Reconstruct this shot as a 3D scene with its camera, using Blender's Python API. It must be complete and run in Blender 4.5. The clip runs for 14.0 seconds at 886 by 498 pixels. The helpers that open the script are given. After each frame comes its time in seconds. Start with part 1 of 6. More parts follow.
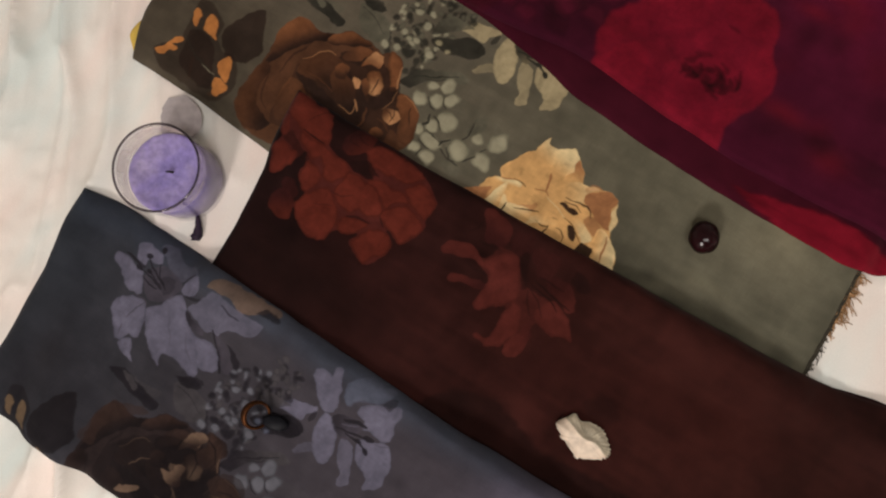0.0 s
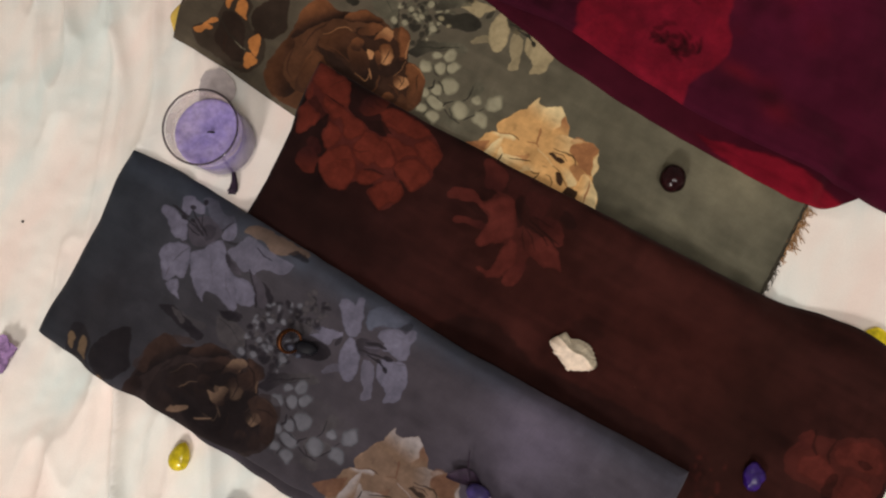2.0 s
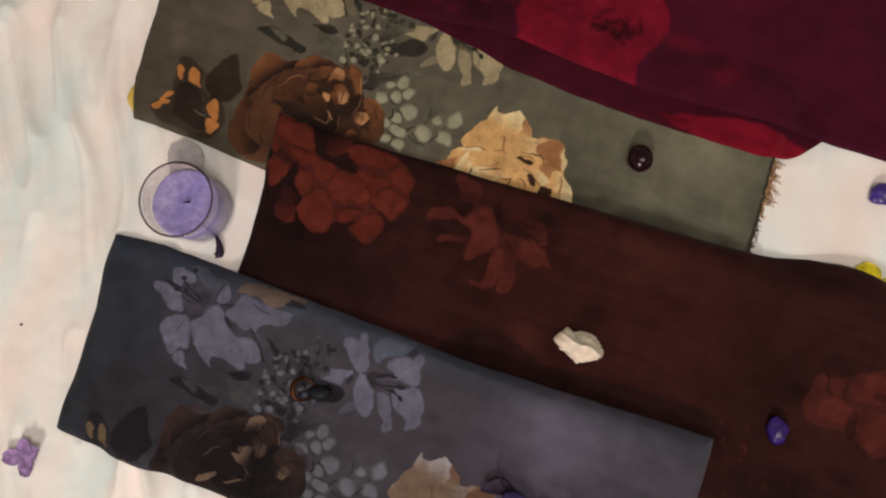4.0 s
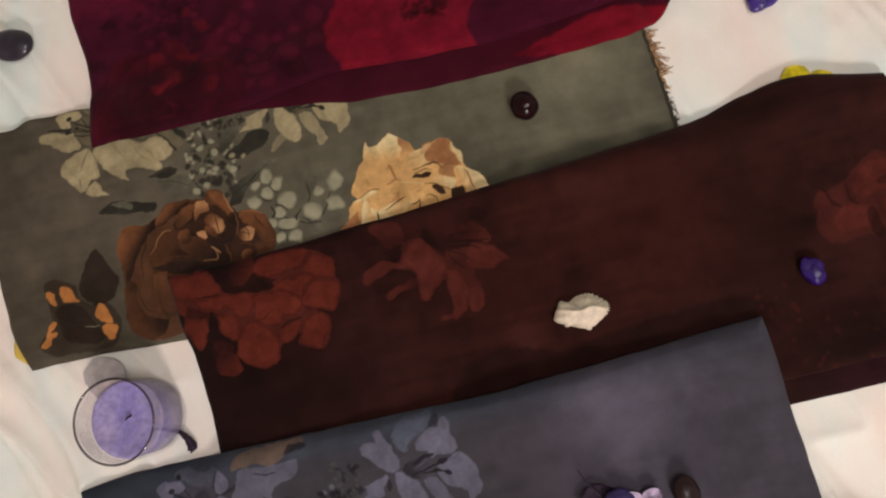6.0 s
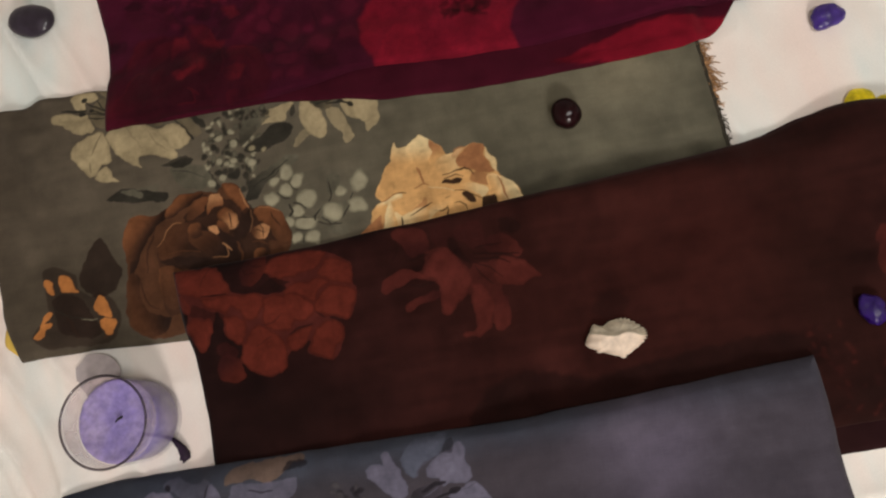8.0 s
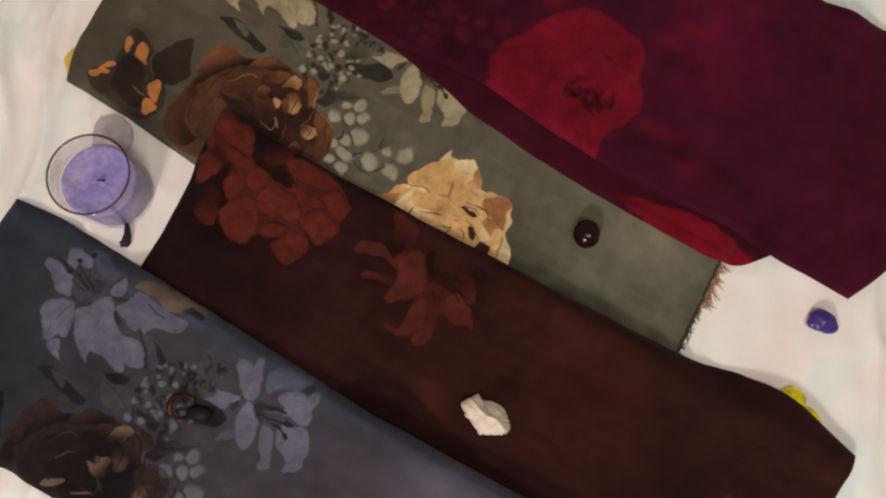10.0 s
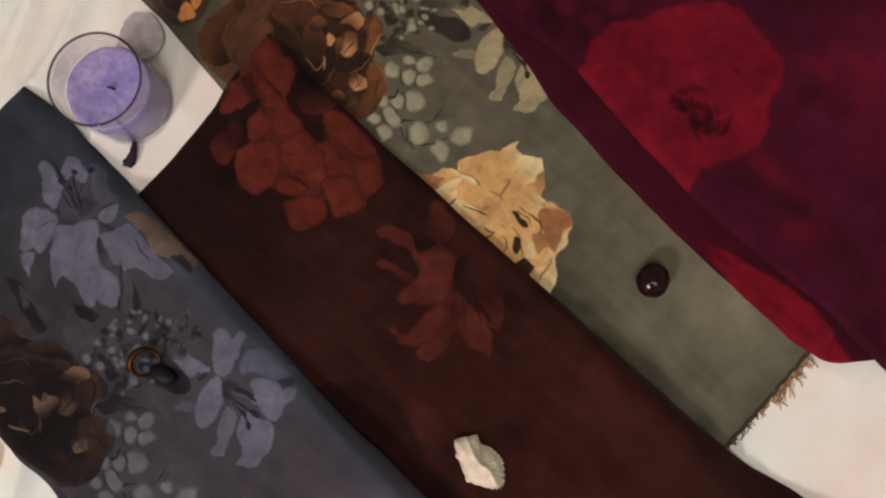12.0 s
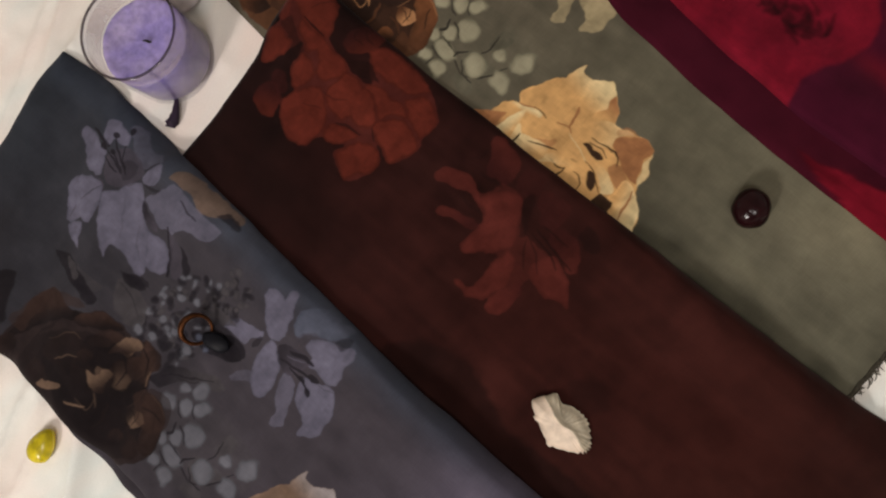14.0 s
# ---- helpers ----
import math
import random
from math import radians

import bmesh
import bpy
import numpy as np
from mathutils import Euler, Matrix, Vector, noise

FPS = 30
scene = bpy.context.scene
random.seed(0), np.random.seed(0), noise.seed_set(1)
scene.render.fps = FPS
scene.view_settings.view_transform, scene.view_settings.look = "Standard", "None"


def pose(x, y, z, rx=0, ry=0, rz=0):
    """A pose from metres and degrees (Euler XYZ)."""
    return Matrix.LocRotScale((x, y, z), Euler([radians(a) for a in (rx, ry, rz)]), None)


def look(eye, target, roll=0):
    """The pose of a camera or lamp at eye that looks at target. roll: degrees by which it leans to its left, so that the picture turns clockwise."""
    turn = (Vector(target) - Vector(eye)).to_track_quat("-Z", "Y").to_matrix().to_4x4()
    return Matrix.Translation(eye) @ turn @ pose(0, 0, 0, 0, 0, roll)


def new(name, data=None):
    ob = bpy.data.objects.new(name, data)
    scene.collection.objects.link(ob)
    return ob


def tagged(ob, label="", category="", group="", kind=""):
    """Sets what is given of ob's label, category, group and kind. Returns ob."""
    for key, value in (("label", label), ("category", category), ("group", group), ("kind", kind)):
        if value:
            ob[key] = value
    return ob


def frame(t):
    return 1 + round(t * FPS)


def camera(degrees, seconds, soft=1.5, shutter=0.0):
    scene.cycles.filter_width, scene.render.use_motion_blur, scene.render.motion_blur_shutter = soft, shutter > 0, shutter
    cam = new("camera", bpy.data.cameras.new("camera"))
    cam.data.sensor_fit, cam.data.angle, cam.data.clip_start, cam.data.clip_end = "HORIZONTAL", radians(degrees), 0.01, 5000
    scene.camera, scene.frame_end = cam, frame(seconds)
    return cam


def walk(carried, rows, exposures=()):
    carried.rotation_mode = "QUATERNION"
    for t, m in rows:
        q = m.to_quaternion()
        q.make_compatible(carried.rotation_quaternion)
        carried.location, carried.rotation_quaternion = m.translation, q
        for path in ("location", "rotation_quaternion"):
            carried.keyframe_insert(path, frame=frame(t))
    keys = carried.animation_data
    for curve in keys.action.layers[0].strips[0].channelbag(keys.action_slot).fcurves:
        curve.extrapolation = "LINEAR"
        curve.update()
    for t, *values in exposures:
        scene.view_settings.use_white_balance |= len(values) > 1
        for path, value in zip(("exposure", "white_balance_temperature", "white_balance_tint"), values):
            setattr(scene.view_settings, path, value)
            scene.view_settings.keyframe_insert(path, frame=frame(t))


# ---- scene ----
cam = camera(59.0, 14.0, soft=2.15)
# seconds, place in metres, turns in degrees
PATH = [
    (0, 0.0950, -0.0190, 0.6800, 5.78, 5.11, 31.30),
    (0.5, 0.1160, -0.0450, 0.7330, 4.95, 5.05, 31.61),
    (1, 0.1120, -0.0560, 0.7670, 5.04, 5.03, 30.86),
    (1.5, 0.1080, -0.0640, 0.7690, 5.07, 4.55, 30.53),
    (2, 0.1280, -0.0850, 0.7780, 6.40, 4.64, 30.11),
    (2.5, 0.1280, -0.0730, 0.7950, 5.74, 5.15, 30.23),
    (4.8, 0.1570, -0.0910, 0.7790, 6.62, 6.60, 5.66),
    (5, 0.1630, -0.0940, 0.7720, 6.38, 7.16, 1.90),
    (5.5, 0.1480, -0.0980, 0.7390, 7.00, 7.32, -7.06),
    (6, 0.1530, -0.0910, 0.7150, 7.30, 7.54, -14.43),
    (6.5, 0.1460, -0.0860, 0.6750, 7.39, 8.53, -19.92),
    (7, 0.1490, -0.0850, 0.6610, 7.29, 9.19, -22.29),
    (7.5, 0.1370, -0.0980, 0.6620, 8.54, 9.08, -18.61),
    (8, 0.1310, -0.0990, 0.6650, 10.27, 7.79, -10.52),
    (8.2, 0.1350, -0.0980, 0.6630, 10.64, 7.29, -5.62),
    (10.3, 0.1560, -0.0590, 0.7670, 10.63, -0.68, 35.48),
    (10.5, 0.1700, -0.0490, 0.7790, 10.65, -0.59, 39.24),
    (11, 0.1750, -0.0250, 0.7510, 9.18, -0.10, 41.78),
    (11.5, 0.1440, -0.0010, 0.6900, 8.07, 1.23, 42.82),
    (12, 0.1360, 0.0100, 0.6310, 6.68, 3.87, 43.82),
    (12.5, 0.1480, -0.0290, 0.5830, 6.29, 6.13, 44.06),
    (13, 0.1680, -0.0820, 0.5550, 6.71, 9.07, 44.38),
    (13.3, 0.1720, -0.0890, 0.5600, 7.29, 9.97, 44.11),
    (13.5, 0.1690, -0.0670, 0.5620, 6.60, 10.22, 43.49),
    (14, 0.1630, -0.0110, 0.5660, 6.35, 10.11, 41.41),
]
walk(cam, [(row[0], pose(*row[1:])) for row in PATH])

# ---- light ----
world = bpy.data.worlds.new("world")
scene.world = world
world.use_nodes = True
world.node_tree.nodes["Background"].inputs["Color"].default_value = (1.0, 0.9, 0.8, 1)
world.node_tree.nodes["Background"].inputs["Strength"].default_value = 0.05


def room_lamp(name, eye, size, watts, colour):
    ob = new(name, bpy.data.lights.new(name, "AREA"))
    ob.data.shape, ob.data.size, ob.data.energy, ob.data.color = "DISK", size, watts, colour
    ob.matrix_world = look(eye, (0.05, 0.0, 0.0))


room_lamp("wall_lamp_light", (0.4, -2.05, 1.6), 0.45, 33.5, (1.0, 0.935, 0.88))
room_lamp("ceiling_lamp_light", (0.7, -0.6, 2.3), 0.6, 17, (1.0, 0.955, 0.92))


# ---- materials ----
def srgb(r, g, b, gain=1.0):
    """A linear colour from the 0 to 255 values of a swatch."""
    return tuple(gain * ((v / 255 + 0.055) / 1.055) ** 2.4 for v in (r, g, b))


def material(name, colour, rough=0.6, spec=0.5, **more):
    m = bpy.data.materials.new(name)
    m.use_nodes = True
    b = m.node_tree.nodes["Principled BSDF"]
    b.inputs["Base Color"].default_value = (*colour, 1)
    b.inputs["Roughness"].default_value = rough
    b.inputs["Specular IOR Level"].default_value = spec
    for key, value in more.items():
        b.inputs[key.replace("_", " ")].default_value = value
    return m


def noise_node(m, scale, detail=4, stretch=None):
    t = m.node_tree
    tex = t.nodes.new("ShaderNodeTexNoise")
    tex.inputs["Scale"].default_value, tex.inputs["Detail"].default_value = scale, detail
    co = t.nodes.new("ShaderNodeTexCoord")
    if stretch:
        mp = t.nodes.new("ShaderNodeMapping")
        mp.inputs["Scale"].default_value = stretch
        t.links.new(co.outputs["Object"], mp.inputs["Vector"])
        t.links.new(mp.outputs["Vector"], tex.inputs["Vector"])
    else:
        t.links.new(co.outputs["Object"], tex.inputs["Vector"])
    return tex


def bump(m, height, distance, strength=1.0):
    t = m.node_tree
    b = t.nodes.new("ShaderNodeBump")
    b.inputs["Distance"].default_value, b.inputs["Strength"].default_value = distance, strength
    t.links.new(height, b.inputs["Height"])
    t.links.new(b.outputs["Normal"], t.nodes["Principled BSDF"].inputs["Normal"])


def vary(m, source, low, high, colour=None):
    """Multiplies the base colour by a value between low and high that follows the source."""
    t = m.node_tree
    p = t.nodes["Principled BSDF"]
    r = t.nodes.new("ShaderNodeMapRange")
    r.inputs["From Min"].default_value, r.inputs["From Max"].default_value = 0.3, 0.7
    r.inputs["To Min"].default_value, r.inputs["To Max"].default_value = low, high
    t.links.new(source, r.inputs["Value"])
    mix = t.nodes.new("ShaderNodeVectorMath")
    mix.operation = "SCALE"
    if p.inputs["Base Color"].is_linked:
        t.links.new(p.inputs["Base Color"].links[0].from_socket, mix.inputs[0])
    elif colour:
        t.links.new(colour, mix.inputs[0])
    else:
        mix.inputs[0].default_value = p.inputs["Base Color"].default_value[:3]
    t.links.new(r.outputs["Result"], mix.inputs["Scale"])
    t.links.new(mix.outputs["Vector"], p.inputs["Base Color"])


def fabric_material(name, sheen):
    """Thin woven viscose: the printed colour, thread streaks both ways and a soft nap."""
    m = material(name, (0.2, 0.2, 0.2), 0.9, 0.06, Sheen_Weight=sheen, Sheen_Roughness=0.45)
    at = m.node_tree.nodes.new("ShaderNodeAttribute")
    at.attribute_name = "print"
    vary(m, noise_node(m, 40, 3).outputs["Fac"], 0.86, 1.14, at.outputs["Color"])
    warp = noise_node(m, 1, 2, (90, 1500, 1)).outputs["Fac"]
    weft = noise_node(m, 1, 2, (1500, 90, 1)).outputs["Fac"]
    vary(m, warp, 0.94, 1.06)
    vary(m, weft, 0.95, 1.05)
    add = m.node_tree.nodes.new("ShaderNodeMath")
    m.node_tree.links.new(warp, add.inputs[0])
    m.node_tree.links.new(weft, add.inputs[1])
    bump(m, add.outputs[0], 0.0003, 0.3)
    return m


FABRIC = fabric_material("printed viscose", 0.05)
COTTON = material("white cotton", (0.8, 0.8, 0.8), 0.9, 0.2)
tint = COTTON.node_tree.nodes.new("ShaderNodeValToRGB")
tint.color_ramp.elements[0].position, tint.color_ramp.elements[0].color = 0.36, (0.74, 0.79, 0.76, 1)
tint.color_ramp.elements[1].position, tint.color_ramp.elements[1].color = 0.64, (0.85, 0.725, 0.665, 1)
mid = tint.color_ramp.elements.new(0.5)
mid.color = (0.84, 0.785, 0.73, 1)
COTTON.node_tree.links.new(noise_node(COTTON, 1, 3, (13, 5, 5)).outputs["Fac"], tint.inputs["Fac"])
vary(COTTON, noise_node(COTTON, 900, 2).outputs["Fac"], 0.97, 1.03, tint.outputs["Color"])
bump(COTTON, noise_node(COTTON, 1200, 2).outputs["Fac"], 0.0003, 0.4)


def thin_glass(name, tint, low, high):
    """A thin clear wall: the light passes straight, with a mirror gloss that grows at grazing angles."""
    m = bpy.data.materials.new(name)
    m.use_nodes = True
    t = m.node_tree
    clear, gloss, mix = t.nodes.new("ShaderNodeBsdfTransparent"), t.nodes.new("ShaderNodeBsdfGlossy"), t.nodes.new("ShaderNodeMixShader")
    clear.inputs["Color"].default_value = (*tint, 1)
    gloss.inputs["Roughness"].default_value = 0.04
    weight, span = t.nodes.new("ShaderNodeLayerWeight"), t.nodes.new("ShaderNodeMapRange")
    weight.inputs["Blend"].default_value = 0.25
    span.inputs["To Min"].default_value, span.inputs["To Max"].default_value = low, high
    t.links.new(weight.outputs["Fresnel"], span.inputs["Value"])
    t.links.new(span.outputs["Result"], mix.inputs["Fac"])
    t.links.new(clear.outputs[0], mix.inputs[1])
    t.links.new(gloss.outputs[0], mix.inputs[2])
    t.links.new(mix.outputs[0], t.nodes["Material Output"].inputs["Surface"])
    return m


GLASS = thin_glass("clear glass", (0.93, 0.93, 0.94), 0.02, 0.16)
RIM_GLASS = thin_glass("thick rounded glass", (0.46, 0.43, 0.45), 0.05, 0.5)
WAX = material("lilac wax", srgb(152, 139, 188), 0.24, 0.4, Subsurface_Weight=0.3, Subsurface_Radius=(0.004, 0.003, 0.006), Subsurface_Scale=1.0)
wax_tint = WAX.node_tree.nodes.new("ShaderNodeValToRGB")
wax_tint.color_ramp.elements[0].position, wax_tint.color_ramp.elements[0].color = 0.38, (*srgb(140, 127, 186), 1)
wax_tint.color_ramp.elements[1].position, wax_tint.color_ramp.elements[1].color = 0.62, (*srgb(164, 150, 190), 1)
WAX.node_tree.links.new(noise_node(WAX, 32, 4).outputs["Fac"], wax_tint.inputs["Fac"])
vary(WAX, noise_node(WAX, 170, 4).outputs["Fac"], 0.78, 1.14, wax_tint.outputs["Color"])
bump(WAX, noise_node(WAX, 160, 4).outputs["Fac"], 0.001, 0.5)
FILM = bpy.data.materials.new("dried wax film")
FILM.use_nodes = True
film_nodes = FILM.node_tree.nodes
film_cover, film_clear, film_mix, film_span = film_nodes.new("ShaderNodeBsdfDiffuse"), film_nodes.new("ShaderNodeBsdfTransparent"), film_nodes.new("ShaderNodeMixShader"), film_nodes.new("ShaderNodeMapRange")
film_cover.inputs["Color"].default_value = (*srgb(226, 206, 200), 1)
film_span.inputs["From Min"].default_value, film_span.inputs["From Max"].default_value = 0.35, 0.7
film_span.inputs["To Min"].default_value, film_span.inputs["To Max"].default_value = 0.16, 0.5
FILM.node_tree.links.new(noise_node(FILM, 45, 3).outputs["Fac"], film_span.inputs["Value"])
FILM.node_tree.links.new(film_span.outputs["Result"], film_mix.inputs["Fac"])
FILM.node_tree.links.new(film_clear.outputs[0], film_mix.inputs[1])
FILM.node_tree.links.new(film_cover.outputs[0], film_mix.inputs[2])
FILM.node_tree.links.new(film_mix.outputs[0], film_nodes["Material Output"].inputs["Surface"])
CHAR = material("charred wick", (0.015, 0.012, 0.012), 0.9)


def stone_material(name, colour, rough=0.3, coat=0.1, spec=0.4):
    m = material(name, colour, rough, spec, Coat_Weight=coat, Coat_Roughness=0.08)
    vary(m, noise_node(m, 120, 4).outputs["Fac"], 0.6, 1.35)
    bump(m, noise_node(m, 250, 3).outputs["Fac"], 0.0006, 0.35)
    return m


VIOLET = stone_material("violet polished stone", srgb(66, 20, 128), 0.28, 0.1)
DUSKY = stone_material("dusky violet stone", srgb(42, 14, 96), 0.34, 0.05)
PURPLE = stone_material("deep purple polished stone", srgb(62, 40, 122))
YELLOW = stone_material("yellow polished stone", srgb(196, 176, 20), 0.22)
LEMON = stone_material("lemon yellow stone", srgb(232, 210, 24), 0.3)
CHERRY = stone_material("dark cherry-brown seed", srgb(30, 9, 12), 0.14, 0.0, 0.16)
INKY = stone_material("inky dark stone", srgb(44, 36, 48), 0.3)
MAROON = stone_material("maroon stone", srgb(36, 17, 19), 0.35, 0.05, 0.3)
INDIGO = stone_material("indigo stone", srgb(50, 40, 92), 0.3)
SHELL = material("bleached shell", srgb(228, 208, 188), 0.6, 0.4)
vary(SHELL, noise_node(SHELL, 130, 4).outputs["Fac"], 0.75, 1.08)
SHELL_GREY = material("pale weathered shell", srgb(206, 194, 172), 0.7, 0.3)
vary(SHELL_GREY, noise_node(SHELL_GREY, 160, 4).outputs["Fac"], 0.7, 1.1)
bump(SHELL_GREY, noise_node(SHELL_GREY, 400, 3).outputs["Fac"], 0.0006, 0.5)
bump(SHELL, noise_node(SHELL, 400, 3).outputs["Fac"], 0.0006, 0.5)
AMBER = material("worn brass", srgb(78, 44, 20), 0.5, 0.5, Metallic=0.85)
vary(AMBER, noise_node(AMBER, 300, 3).outputs["Fac"], 0.6, 1.2)
JET = material("jet stone", (0.006, 0.006, 0.009), 0.5, 0.12)
DRIED = material("dried lilac petal", srgb(150, 120, 165), 0.8, 0.2)
vary(DRIED, noise_node(DRIED, 140, 4).outputs["Fac"], 0.5, 1.35)
PALEPETAL = material("pale dried petal", srgb(168, 150, 176), 0.8, 0.2)
vary(PALEPETAL, noise_node(PALEPETAL, 140, 4).outputs["Fac"], 0.6, 1.3)
ASHEN = material("ashen lilac petal", srgb(176, 166, 167), 0.75, 0.2)
vary(ASHEN, noise_node(ASHEN, 110, 4).outputs["Fac"], 0.82, 1.12)
bump(ASHEN, noise_node(ASHEN, 300, 3).outputs["Fac"], 0.0005, 0.4)
STEM = material("dark dried stem", srgb(38, 22, 42), 0.7, 0.3)
vary(STEM, noise_node(STEM, 200, 3).outputs["Fac"], 0.6, 1.4)
THREAD = material("tan frayed thread", srgb(186, 146, 106), 0.9, 0.1)
vary(THREAD, noise_node(THREAD, 260, 2).outputs["Fac"], 0.35, 1.25)
THREAD_DARK = material("grey frayed thread", srgb(92, 86, 76), 0.9, 0.1)
HEM = material("dark olive rolled hem", srgb(58, 54, 46), 0.9, 0.1)
vary(HEM, noise_node(HEM, 500, 3).outputs["Fac"], 0.6, 1.3)
PLASTER = material("matt wall paint", (0.72, 0.7, 0.66), 0.9, 0.2)
vary(PLASTER, noise_node(PLASTER, 6, 4).outputs["Fac"], 0.94, 1.04)
BOARDS = material("brown wooden floor", (0.22, 0.13, 0.08), 0.5)
vary(BOARDS, noise_node(BOARDS, 1, 4, (3, 30, 1)).outputs["Fac"], 0.7, 1.2)


# ---- mesh helpers ----
def link_mesh(name, verts, faces, mat, parent=None, smooth=True, label=""):
    me = bpy.data.meshes.new(name)
    me.from_pydata(verts, [], faces)
    me.materials.append(mat)
    me.polygons.foreach_set("use_smooth", [smooth] * len(me.polygons))
    me.update()
    ob = new(name, me)
    if parent:
        ob.parent = parent
    if label:
        tagged(ob, label)
    return ob


def part(name, bm, mat, parent, label="", smooth=True):
    me = bpy.data.meshes.new(name)
    bm.to_mesh(me)
    bm.free()
    me.materials.append(mat)
    me.polygons.foreach_set("use_smooth", [smooth] * len(me.polygons))
    ob = new(name, me)
    if parent:
        ob.parent = parent
    if label:
        tagged(ob, label)
    return ob


def lattice(seed):
    return np.random.RandomState(seed).rand(256, 256)


def vnoise(x, y, size, seed=0):
    """Smooth value noise, -1 to 1, with blobs of that size in metres."""
    g = lattice(seed)
    x, y = np.asarray(x) / size + 57.3, np.asarray(y) / size + 31.7
    i, j = np.floor(x).astype(int), np.floor(y).astype(int)
    u, v = x - i, y - j
    u, v = u * u * (3 - 2 * u), v * v * (3 - 2 * v)
    i0, i1, j0, j1 = i % 256, (i + 1) % 256, j % 256, (j + 1) % 256
    a = g[i0, j0] * (1 - u) + g[i1, j0] * u
    b = g[i0, j1] * (1 - u) + g[i1, j1] * u
    return 2 * (a * (1 - v) + b * v) - 1


def step(a, b, x):
    u = np.clip((x - a) / (b - a), 0, 1)
    return u * u * (3 - 2 * u)


# Height of what lies on the cloth, cell by cell, so that later things rest on it.
CELL, X0, Y0 = 0.0015, -0.75, -0.75
HEIGHTS = np.zeros((1000, 1000))


def support(x, y, soft=0):
    """The height under a place; soft: as a cloth would span it, over that many cells."""
    h = HEIGHTS
    if soft:
        for axis in (0, 1):
            h = np.maximum.reduce([np.roll(h, k, axis) for k in range(-soft, soft + 1)])
        for axis in (0, 1, 0, 1):
            h = sum(np.roll(h, k, axis) for k in range(-soft, soft + 1)) / (2 * soft + 1)
    u = np.clip((np.asarray(x) - X0) / CELL - 0.5, 0, 998)
    v = np.clip((np.asarray(y) - Y0) / CELL - 0.5, 0, 998)
    i, j = u.astype(int), v.astype(int)
    u, v = u - i, v - j
    return (h[i, j] * (1 - u) + h[i + 1, j] * u) * (1 - v) + (h[i, j + 1] * (1 - u) + h[i + 1, j + 1] * u) * v


def stamp(x, y, z):
    i = np.clip(((x - X0) / CELL).astype(int), 0, 999)
    j = np.clip(((y - Y0) / CELL).astype(int), 0, 999)
    np.maximum.at(HEIGHTS, (i.ravel(), j.ravel()), z.ravel())


# ---- the room ----
def box(name, x0, y0, z0, x1, y1, z1, mat):
    bm = bmesh.new()
    bmesh.ops.create_cube(bm, size=1, matrix=Matrix.Translation(((x0 + x1) / 2, (y0 + y1) / 2, (z0 + z1) / 2)) @ Matrix.Diagonal((x1 - x0, y1 - y0, z1 - z0, 1)))
    return part(name, bm, mat, None, smooth=False)


for wall_name, bounds in (("wall_north", (-2.2, 2.0, -0.02, 2.2, 2.1, 2.5)), ("wall_south", (-2.2, -2.3, -0.02, 2.2, -2.2, 2.5)),
                          ("wall_east", (2.1, -2.2, -0.02, 2.2, 2.0, 2.5)), ("wall_west", (-2.2, -2.2, -0.02, -2.1, 2.0, 2.5))):
    tagged(box(wall_name, *bounds, PLASTER), "plain off-white painted wall of the room", "wall", kind="structure")
tagged(box("ceiling", -2.2, -2.3, 2.5, 2.2, 2.1, 2.6, PLASTER), "plain off-white painted ceiling of the room", "ceiling", kind="structure")
tagged(box("floor", -2.2, -2.3, -0.08, 2.2, 2.1, -0.02, BOARDS), "brown wooden floor under the white cloth", "floor", kind="structure")


